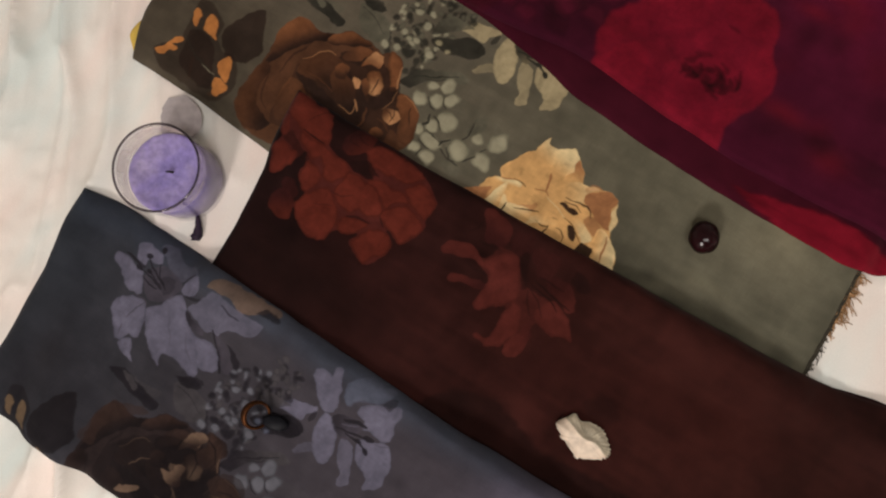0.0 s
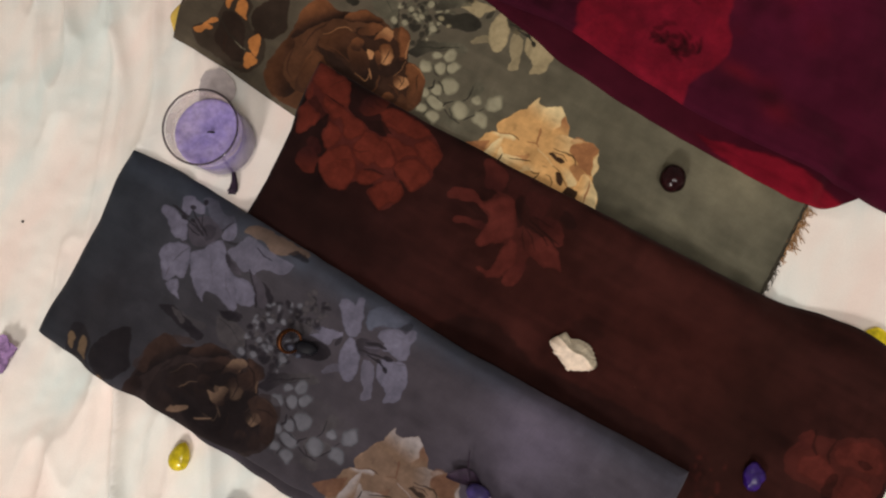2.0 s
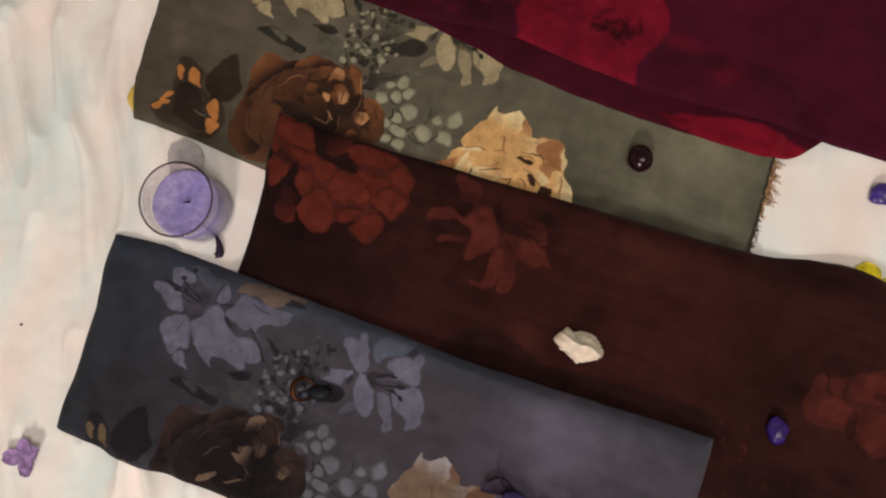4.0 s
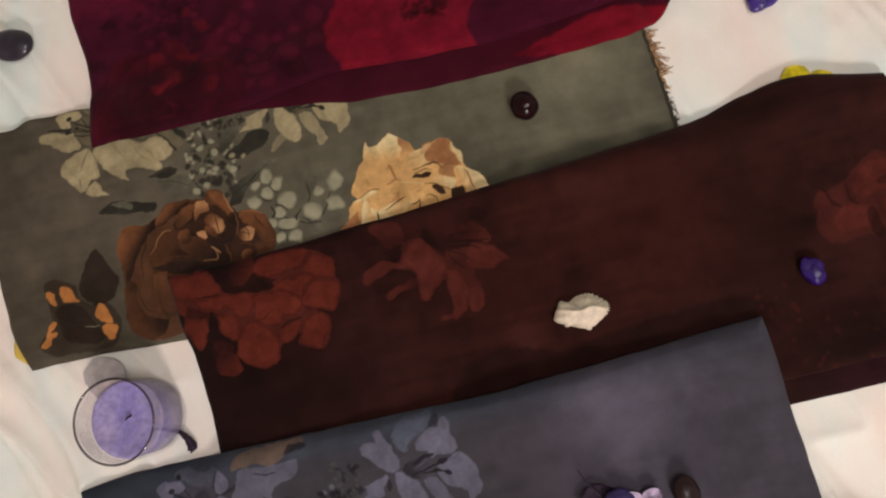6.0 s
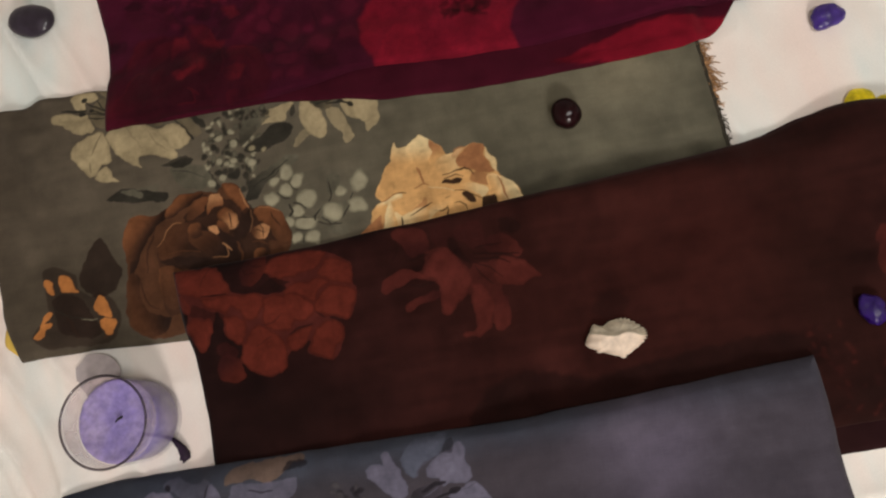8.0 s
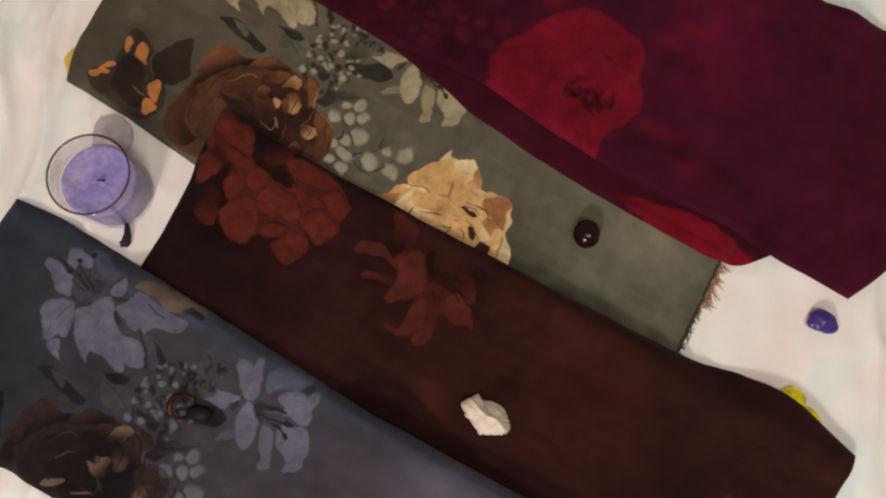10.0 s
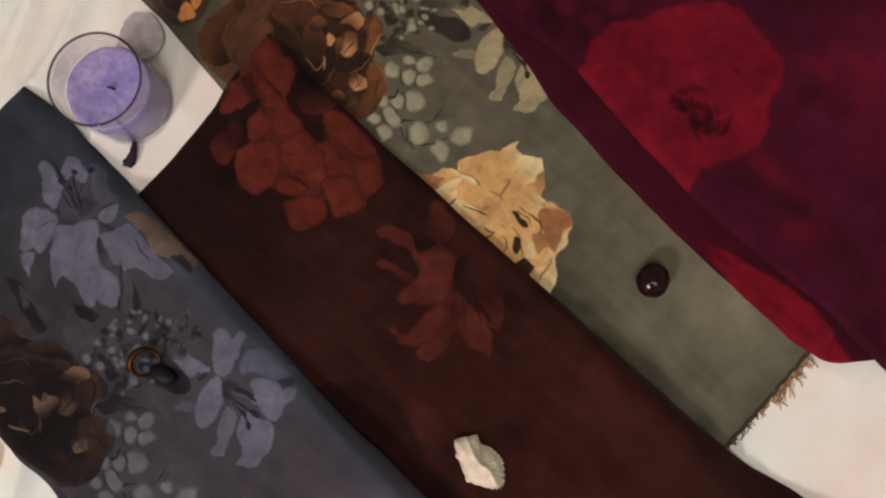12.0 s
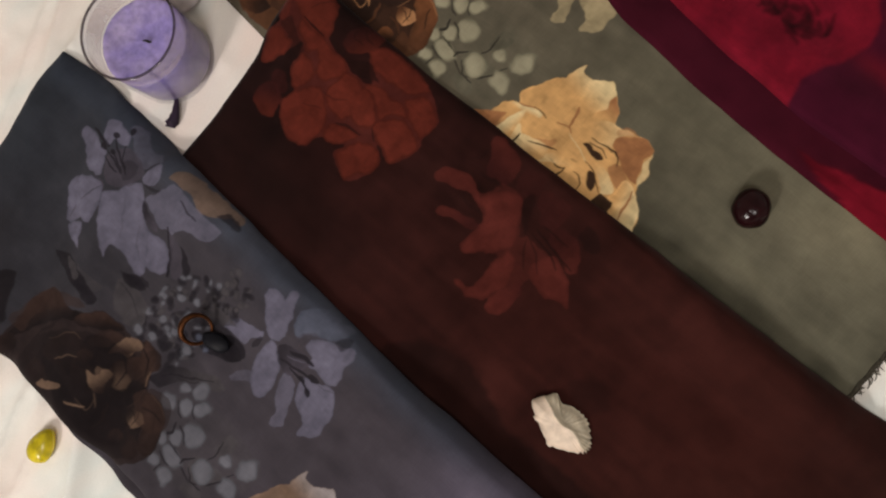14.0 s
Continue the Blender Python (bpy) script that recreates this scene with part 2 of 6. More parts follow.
def spread_cloth():
    """The white cotton cloth: dense in the middle, with long soft creases."""
    def spaced(a, b):
        return np.concatenate([np.linspace(-1.5, a, 30)[:-1], np.linspace(a, b, int((b - a) / 0.0035)), np.linspace(b, 1.5, 30)[1:]])
    xs, ys = spaced(-0.62, 0.72), spaced(-0.6, 0.66)
    x, y = np.meshgrid(xs, ys, indexing="ij")
    # creases run steeply from upper left to lower right
    c, s = math.cos(radians(-62)), math.sin(radians(-62))
    along, across = c * x + s * y, -s * x + c * y
    across = across + 0.012 * vnoise(x, y, 0.11, 5)
    ridge = 1 - np.abs(vnoise(across, along * 0.16, 0.045, 7))
    ridge2 = 1 - np.abs(vnoise(x * 0.9 + 0.4 * y, y * 0.3, 0.03, 8))
    z = 0.0145 * ridge ** 3 + 0.006 * ridge2 ** 4 + 0.0035 * vnoise(x, y, 0.08, 9) + 0.0007 * vnoise(x, y, 0.022, 11) + 0.0005 * vnoise(x, y, 0.009, 10)
    rumple = 1 - np.abs(vnoise(0.55 * x + 0.83 * y, 0.2 * x, 0.034, 14))
    z += 0.015 * rumple ** 3 * step(0.2, 0.48, x) * step(0.0, -0.28, y)
    flat = np.exp(-(((x - 0.1) / 0.38) ** 4 + ((y - 0.13) / 0.37) ** 4))
    z = (z - 0.0045) * (1 - 0.85 * flat)
    nx, ny = x.shape
    k = np.arange(nx * ny).reshape(nx, ny)
    faces = np.stack([k[:-1, :-1], k[1:, :-1], k[1:, 1:], k[:-1, 1:]], -1).reshape(-1, 4)
    ob = link_mesh("white_cloth", np.stack([x, y, z], -1).reshape(-1, 3).tolist(), faces.tolist(), COTTON)
    fine = [np.arange(X0, X0 + 1.5, CELL)] * 2
    gx, gy = np.meshgrid(*fine, indexing="ij")
    i = np.clip(np.searchsorted(xs, gx[:, 0]), 0, nx - 1)
    j = np.clip(np.searchsorted(ys, gy[0]), 0, ny - 1)
    HEIGHTS[:] = z[np.ix_(i, j)]
    tagged(ob, "creased white cotton cloth spread flat under the scarves", "cloth")


spread_cloth()


# ---- printed cloth ----
class Print:
    """Dyes laid on a cloth: soft-edged petals, drops and lines on the ground colour."""

    def __init__(self, x, y, palette, ground):
        self.x, self.y, self.palette = x, y, palette
        self.colour = np.array(ground, float)
        self.soft, self.fade, self.slope, self.edge, self.rim, self.ragged = 1.5, 1.0, 0.1, 0.34, 0.4, 0.0003
        self.set_place(0, 0, 0)

    def set_place(self, dx, dy, turn, at=(0, 0), wobble=0.0013, scale=1.0):
        c, s = math.cos(radians(-turn)) / scale, math.sin(radians(-turn)) / scale
        x, y = self.x - at[0] - dx, self.y - at[1] - dy
        px, py = c * x - s * y + at[0], s * x + c * y + at[1]
        self.px = px + 1.1 * wobble * vnoise(px, py, 0.013, 25) + 0.6 * wobble * vnoise(px, py, 0.006, 21) + 0.2 * wobble * vnoise(px, py, 0.0025, 22)
        self.py = py + 1.1 * wobble * vnoise(px, py, 0.013, 26) + 0.6 * wobble * vnoise(px, py, 0.006, 23) + 0.2 * wobble * vnoise(px, py, 0.0025, 24)

    def near(self, x, y, r):
        return np.nonzero((np.abs(self.px - x) < r) & (np.abs(self.py - y) < r))[0]

    def lay(self, k, alpha, colour):
        self.colour[k] += (self.fade * alpha)[:, None] * (colour - self.colour[k])

    def petal(self, bx, by, tx, ty, width, base, tip, strength=1.0):
        length = math.hypot(tx - bx, ty - by)
        k = self.near((bx + tx) / 2, (by + ty) / 2, 0.5 * length + width)
        if not len(k):
            return
        ux, uy = (tx - bx) / length, (ty - by) / length
        a = ((self.px[k] - bx) * ux + (self.py[k] - by) * uy) / length
        v = -(self.px[k] - bx) * uy + (self.py[k] - by) * ux
        half = 0.5 * width * np.sin(np.pi * np.clip(a, 0, 1) ** 1.35) ** 0.78
        d = np.where((a > 0) & (a < 1), half - np.abs(v), -1)
        alpha = step(-0.0003 * self.soft, 0.0012 * self.soft, d) * strength
        c0, c1 = np.array(self.palette[base]), np.array(self.palette[tip])
        mix = step(0.05, 0.75, a)[:, None]
        veins = 0.5 + 0.5 * np.sin(v / (0.1 * width + 0.0004) + 3 * vnoise(self.px[k], self.py[k], 0.008, 31))
        shade = 0.9 + 0.12 * veins + 0.12 * vnoise(self.px[k], self.py[k], 0.007, 32)
        shade *= 1.03 - self.rim * step(0.003, 0.0004, d)
        shade *= 1 - 0.22 * np.exp(-((v / (0.05 * width + 0.0005)) ** 2)) * step(0.9, 0.5, a)
        self.lay(k, alpha, (c0 * (1 - mix) + c1 * mix) * shade[:, None])

    def blob(self, x, y, rx, ry, turn, name, strength=1.0):
        k = self.near(x, y, max(rx, ry) * 1.3)
        if not len(k):
            return
        c, s = math.cos(radians(turn)), math.sin(radians(turn))
        u = ((self.px[k] - x) * c + (self.py[k] - y) * s) / rx
        v = (-(self.px[k] - x) * s + (self.py[k] - y) * c) / ry
        r = np.sqrt(u * u + v * v) + 0.12 * vnoise(self.px[k], self.py[k], 0.5 * min(rx, ry) + 0.001, 33)
        edge = min(0.8, 0.0008 * self.soft / min(rx, ry))
        alpha = step(1 + edge, 1 - edge, r) * strength
        shade = 1.06 - self.edge * step(0.6, 1.0, r) - self.slope * (self.py[k] - y) / max(rx, ry) + 0.12 * vnoise(self.px[k], self.py[k], 0.006, 34)
        self.lay(k, alpha, np.array(self.palette[name]) * shade[:, None])

    def line(self, x0, y0, x1, y1, width, name, strength=1.0):
        length = math.hypot(x1 - x0, y1 - y0)
        k = self.near((x0 + x1) / 2, (y0 + y1) / 2, 0.5 * length + width)
        if not len(k):
            return
        ux, uy = (x1 - x0) / length, (y1 - y0) / length
        a = np.clip((self.px[k] - x0) * ux + (self.py[k] - y0) * uy, 0, length)
        d = np.hypot(self.px[k] - x0 - a * ux, self.py[k] - y0 - a * uy)
        alpha = step(0.5 * width + 0.0005 * self.soft, 0.5 * width - 0.0004 * self.soft, d) * strength
        self.lay(k, alpha, np.tile(self.palette[name], (len(k), 1)))

    def shape(self, base, tip, points, strength=1.0, way=90, rim=0.0):
        """A petal with a free outline through the points, x and y in turn; it runs from the base colour to the tip's along the way (degrees)."""
        pts = np.array(points, float).reshape(-1, 2)
        f = np.arange(4)[:, None] / 4
        a, b, c, d = (np.roll(pts, n, 0)[:, None] for n in (1, 0, -1, -2))
        ring = (b + 0.4 * f * (c - a) + f * f * (0.8 * a - 2.6 * b + 2.2 * c - 0.4 * d) + f ** 3 * (-0.4 * a + 1.6 * b - 1.6 * c + 0.4 * d)).reshape(-1, 2)
        (x0, y0), (x1, y1) = ring.min(0), ring.max(0)
        edge = 0.0004 * self.soft
        k = np.nonzero((self.px > x0 - 0.003) & (self.px < x1 + 0.003) & (self.py > y0 - 0.003) & (self.py < y1 + 0.003))[0]
        if not len(k):
            return
        px, py = self.px[k], self.py[k]
        near, odd = np.full(len(k), 1.0), np.zeros(len(k), bool)
        for (ax, ay), (bx, by) in zip(ring, np.roll(ring, -1, 0)):
            ex, ey = bx - ax, by - ay
            u = np.clip(((px - ax) * ex + (py - ay) * ey) / (ex * ex + ey * ey + 1e-12), 0, 1)
            near = np.minimum(near, (px - ax - u * ex) ** 2 + (py - ay - u * ey) ** 2)
            if ay != by:
                odd ^= ((ay > py) != (by > py)) & (px < ax + (py - ay) * ex / ey)
        d = np.where(odd, 1, -1) * np.sqrt(near) + 0.0005 * vnoise(px, py, 0.003, 37) + self.ragged * vnoise(px, py, 0.0065, 38)
        wx, wy = math.cos(radians(way)), math.sin(radians(way))
        along = ring @ (wx, wy)
        a = (px * wx + py * wy - along.min()) / (along.max() - along.min() + 1e-9)
        mix = step(0.1, 0.9, a)[:, None]
        cross = (py * wx - px * wy) / (0.06 * max(x1 - x0, y1 - y0) + 0.0004)
        shade = 1.0 + 0.05 * np.sin(cross + 3 * vnoise(px, py, 0.008, 31)) + 0.16 * vnoise(px, py, 0.009, 32) + 0.1 * vnoise(px, py, 0.0028, 36)
        shade *= 1.04 - rim * step(0.0026, 0.0002, d)
        self.lay(k, step(-edge, edge, d) * strength, (np.array(self.palette[base]) * (1 - mix) + np.array(self.palette[tip]) * mix) * shade[:, None])

    def stroke(self, name, points, width, strength=1.0):
        """A tapering brush line through the points, x and y in turn."""
        pts = np.array(points, float).reshape(-1, 2)
        at = np.linspace(0, len(pts) - 1, 6 * len(pts))
        xs, ys = (np.interp(at, np.arange(len(pts)), pts[:, n]) for n in (0, 1))
        if len(pts) > 2:
            xs[1:-1], ys[1:-1] = (xs[:-2] + xs[1:-1] + xs[2:]) / 3, (ys[:-2] + ys[1:-1] + ys[2:]) / 3
        r = width + 0.002
        k = np.nonzero((self.px > xs.min() - r) & (self.px < xs.max() + r) & (self.py > ys.min() - r) & (self.py < ys.max() + r))[0]
        best = np.full(len(k), -1.0)
        for i in range(len(xs) - 1):
            ex, ey = xs[i + 1] - xs[i], ys[i + 1] - ys[i]
            u = np.clip(((self.px[k] - xs[i]) * ex + (self.py[k] - ys[i]) * ey) / (ex * ex + ey * ey + 1e-12), 0, 1)
            half = 0.5 * width * (0.55 + 0.45 * math.sin(math.pi * (i + 0.5) / (len(xs) - 1)))
            best = np.maximum(best, half - np.hypot(self.px[k] - xs[i] - u * ex, self.py[k] - ys[i] - u * ey))
        edge = 0.0003 * self.soft
        self.lay(k, step(-edge, edge, best) * strength, np.tile(self.palette[name], (len(k), 1)))

    def wash(self, x, y, rx, ry, colour, strength):
        """A broad soft patch of another colour, in the place of the cloth itself."""
        g = np.exp(-(((self.x - x) / rx) ** 2 + ((self.y - y) / ry) ** 2)) * strength
        g *= 1 + 0.25 * vnoise(self.x, self.y, 0.02, 35)
        self.colour += np.clip(g, 0, 1)[:, None] * (np.array(colour) - self.colour)

    def sprig(self, x, y, rx, ry, count, names, seed):
        """A fine spray of small buds."""
        rnd = random.Random(seed)
        for _ in range(count):
            a, r = rnd.uniform(0, 6.283), math.sqrt(rnd.random())
            self.blob(x + rx * r * math.cos(a), y + ry * r * math.sin(a), rnd.uniform(0.0018, 0.0042), rnd.uniform(0.0016, 0.003), rnd.uniform(0, 180), rnd.choice(names), 0.9)


def print_lily(p):
    """A lily with curled petals and dark stamens, side leaves and a peach petal."""
    p.shape("rose", "rose", (-.1813, .2485, -.1797, .2552, -.1716, .2599, -.1603, .2609, -.1438, .2591, -.1274, .2573, -.1122, .256, -.1125, .2509, -.1232, .249, -.1316, .245, -.1383, .2423, -.1472, .2423, -.1568, .2463, -.1664, .2476, -.1745, .2478), strength=.8)
    p.shape("leafd", "leafd", (-.1311, .2465, -.1271, .2521, -.1179, .2518, -.1087, .2499, -.1104, .2464, -.119, .2455), strength=.9)
    p.shape("lily", "lily", (-.1887, .2237, -.1825, .2337, -.1751, .2463, -.1656, .246, -.1556, .2422, -.1465, .2428, -.1362, .2399, -.1212, .2363, -.1265, .2253, -.1394, .2228, -.1507, .2183, -.1542, .2119, -.1614, .2132, -.1657, .2111, -.1763, .2161), strength=.7)
    p.shape("lily", "lily", (-.2359, .2601, -.2339, .265, -.225, .265, -.2193, .2606, -.2085, .2569, -.2009, .2568, -.196, .2541, -.1968, .2485, -.2002, .2433, -.2083, .2403, -.2182, .2444, -.2278, .2517), strength=.45)
    p.shape("lily", "lily", (-.2522, .243, -.2565, .2514, -.255, .257, -.2487, .2586, -.2397, .2564, -.2325, .2541, -.2278, .2466, -.2309, .2444, -.2373, .245, -.2424, .2443, -.243, .2393, -.2474, .239))
    p.shape("lily", "lily", (-.2753, .2308, -.2762, .237, -.269, .2392, -.2614, .2388, -.2548, .2372, -.2482, .2356, -.2417, .2356, -.239, .2268, -.2343, .2166, -.239, .2138, -.2464, .2141, -.2533, .2167, -.2602, .2214, -.2675, .2266), rim=.15)
    p.shape("lily", "lily", (-.2025, .2344, -.2002, .2433, -.1949, .2521, -.1896, .2481, -.1874, .2414, -.1869, .2373, -.1918, .2337, -.1974, .2308))
    p.shape("lily", "lily", (-.2579, .1979, -.2527, .2051, -.2433, .2107, -.2353, .2119, -.2281, .2103, -.2242, .2052, -.2206, .1977, -.2178, .1896, -.2185, .1817, -.2232, .1783, -.2288, .1787, -.2314, .1745, -.2355, .1704, -.2413, .1695, -.2473, .1754, -.2504, .1817, -.2547, .1871, -.2572, .1927), rim=.2)
    p.shape("lily", "lily", (-.2366, .1679, -.2311, .1742, -.2245, .1762, -.2209, .1693, -.2184, .1644, -.213, .1599, -.2187, .159, -.2274, .1599, -.2333, .1629), rim=.15)
    p.shape("lily", "lily", (-.2238, .2055, -.2192, .2111, -.213, .215, -.2113, .2202, -.207, .2261, -.1997, .2291, -.1928, .2263, -.1876, .2189, -.1855, .211, -.1802, .2071, -.172, .2048, -.166, .1959, -.1613, .1856, -.1594, .1765, -.1602, .1704, -.1681, .1716, -.1782, .178, -.1856, .1792, -.1925, .1763, -.1899, .167, -.1963, .1706, -.208, .1816, -.2175, .1943), rim=.15)
    p.shape("lily", "lily", (-.1737, .2046, -.1665, .205, -.1616, .2042, -.1556, .2037, -.1475, .1959, -.1422, .1884, -.1436, .1824, -.1501, .1814, -.1557, .1793, -.1606, .1806, -.1675, .192), rim=.2)
    p.shape("leafd", "lilyd", (-.19, .216, -.19, .2217, -.1827, .2169, -.1738, .214, -.1671, .2084, -.1742, .2087, -.1836, .2102), way=-21)
    p.shape("lilyd", "lilyd", (-.2384, .2312, -.2348, .2394, -.225, .2464, -.2113, .2437, -.2037, .238, -.2048, .2271, -.2113, .2202, -.2173, .2147, -.2263, .2133, -.2347, .2214), strength=.75)
    p.shape("leafd", "leafd", (-.223, .2298, -.2189, .2394, -.2106, .2386, -.209, .2297, -.215, .2243), strength=.5)
    p.stroke("lilyd", (-.237, .1914, -.2328, .2012, -.2286, .2088), .0016, strength=.8)
    p.stroke("lilyd", (-.2394, .1732, -.2401, .179, -.2397, .1843), .0016, strength=.8)
    p.stroke("lilyd", (-.2393, .2141, -.2317, .2122, -.2252, .2079), .0012, strength=.8)
    p.stroke("lilyd", (-.1832, .2027, -.1761, .1912, -.1665, .1817), .0012, strength=.5)
    p.stroke("lilyd", (-.2043, .2123, -.1964, .1985, -.1876, .1871), .0012, strength=.35)
    p.stroke("leafd", (-.2161, .2291, -.2284, .2372, -.2424, .2465), .0018)
    p.stroke("leafd", (-.2186, .2262, -.2323, .2316, -.2452, .2366), .0018)
    p.stroke("leafd", (-.2184, .2274, -.227, .2314, -.2355, .2366), .0015)
    p.stroke("leafd", (-.2155, .2284, -.223, .2354, -.2298, .2452), .0015)
    p.stroke("leafd", (-.2219, .2249, -.23, .2247, -.2402, .2288), .0015)
    p.stroke("leafd", (-.2424, .2386, -.2526, .2399, -.264, .2416), .0024)
    p.stroke("leafd", (-.2441, .2476, -.2404, .2479), .0048)
    p.stroke("leafd", (-.2477, .2365, -.2435, .2355), .0048)
    p.stroke("leafd", (-.2376, .2375, -.2341, .2365), .0042)
    p.stroke("leafd", (-.2322, .2559, -.2331, .2598), .0042)
    p.stroke("leafd", (-.2036, .2392, -.2004, .247, -.1974, .252), .0018, strength=.8)
    p.stroke("leafd", (-.1959, .2313, -.1871, .2332, -.1815, .2361), .0030, strength=.7)
    p.stroke("leafd", (-.1601, .2152, -.149, .2003, -.1392, .1857), .0030)
    p.shape("leafd", "leafd", (-.1443, .2104, -.1361, .2072, -.1277, .201, -.1262, .1944, -.1313, .1961, -.1372, .2036))
    p.shape("lilyd", "lilyd", (-.156, .2105, -.1481, .212, -.1354, .1995, -.1293, .1904, -.1348, .1863, -.1435, .1934), strength=.6)
    p.stroke("leafd", (-.1616, .2379, -.1522, .2354, -.1436, .2339), .0018, strength=.8)
    p.shape("leafd", "leafd", (-.2199, .1417, -.2145, .143, -.1966, .1396, -.1827, .1406, -.182, .1356, -.194, .1332, -.2084, .1363), strength=.9)
    p.shape("leaf", "leaf", (-.2056, .1496, -.1946, .1495, -.1765, .1492, -.1773, .1431, -.1871, .1412), strength=.6)
    p.shape("leafd", "leafd", (-.1733, .1655, -.1627, .1691, -.1516, .1719, -.1466, .1691, -.1577, .1634), strength=.8)


def print_far_lily(p):
    """A second lily, turned away."""
    p.shape("lilyb", "lilyb", (-.0303, .2205, -.0305, .2308, -.0237, .2392, -.0157, .2427, -.005, .2431, .0076, .2414, .0086, .237, .003, .23, -.0068, .2255, -.0157, .2196, -.0241, .2131), rim=.15)
    p.shape("lily", "lily", (-.0616, .2229, -.0605, .2296, -.0539, .232, -.0465, .2291, -.0465, .2365, -.0419, .2384, -.0366, .2287, -.0326, .2186, -.0314, .2085, -.0333, .2007, -.0402, .199, -.0476, .2044, -.0527, .2137), rim=.15)
    p.shape("lily", "lily", (-.0784, .1844, -.0768, .1914, -.071, .1948, -.0611, .1967, -.0532, .1974, -.0463, .2001, -.0467, .1939, -.0531, .1906, -.056, .184, -.0629, .1819, -.0713, .1823))
    p.shape("lily", "lily", (-.0534, .1573, -.0464, .166, -.0384, .1707, -.034, .1668, -.041, .1597, -.048, .1557), strength=.45)
    p.shape("lily", "lily", (-.0131, .1682, -.0171, .1781, -.016, .1848, -.0084, .185, -.0028, .1764, .0005, .1659, .0049, .156, .0007, .1505, -.0053, .1503, -.0075, .1595), strength=.7)
    p.shape("lily", "lily", (-.0423, .1847, -.0412, .1934, -.0388, .1985, -.0314, .1958, -.0227, .1868, -.0197, .1787, -.0175, .1694, -.0219, .1606, -.029, .1603, -.0363, .1682, -.0403, .1756), rim=.15)
    p.shape("lily", "lily", (-.0159, .2106, -.0108, .2203, -.002, .2262, .0092, .2291, .0184, .2322, .0216, .2244, .0196, .2171, .0231, .2095, .0211, .2022, .0143, .1999, .0042, .2023, -.004, .2016, -.0049, .2087), rim=.15)
    p.shape("lily", "lily", (-.0015, .1774, -.0037, .1887, -.0003, .1945, .0087, .1949, .0157, .1989, .0231, .1971, .0296, .1867, .0327, .1784, .0304, .174, .0309, .1661, .0261, .1596, .0183, .1564, .0171, .1638, .0113, .1694, .0044, .1717), rim=.15)
    p.shape("leafd", "lilyd", (-.0323, .1962, -.0268, .2031, -.0153, .2058, -.0027, .2052, -.0057, .1976, -.0098, .1907, -.0139, .1843, -.0244, .1882), way=-1, strength=.85)
    p.stroke("lily", (-.0218, .197, -.0132, .2001, -.0082, .202), .001, strength=.6)
    p.stroke("leafd", (-.0255, .1915, -.0082, .1941, .0052, .1958), .0024)
    p.stroke("leafd", (.0013, .1959, .0085, .1964), .0054)
    p.stroke("leafd", (-.021, .2014, -.0093, .2053, -.0013, .2042), .0036)
    p.stroke("leafd", (-.0155, .1909, -.0037, .1887, .0076, .1831), .0024)
    p.stroke("leafd", (-.0054, .1895, -.0013, .1885), .0048)
    p.stroke("leafd", (.0042, .1845, .0089, .1821), .0048)
    p.stroke("leafd", (-.0489, .1864, -.0464, .1942), .0048, strength=.8)
    p.stroke("lilyd", (-.0241, .2131, -.0148, .2219, -.0063, .2248), .0012, strength=.7)
    p.shape("leafd", "leafd", (.0031, .228, .0065, .2343, .0121, .2366, .0134, .2324, .0097, .2264), strength=.6)
    p.stroke("lilyd", (.0104, .1948, .0179, .1955, .0225, .1966), .0012, strength=.6)


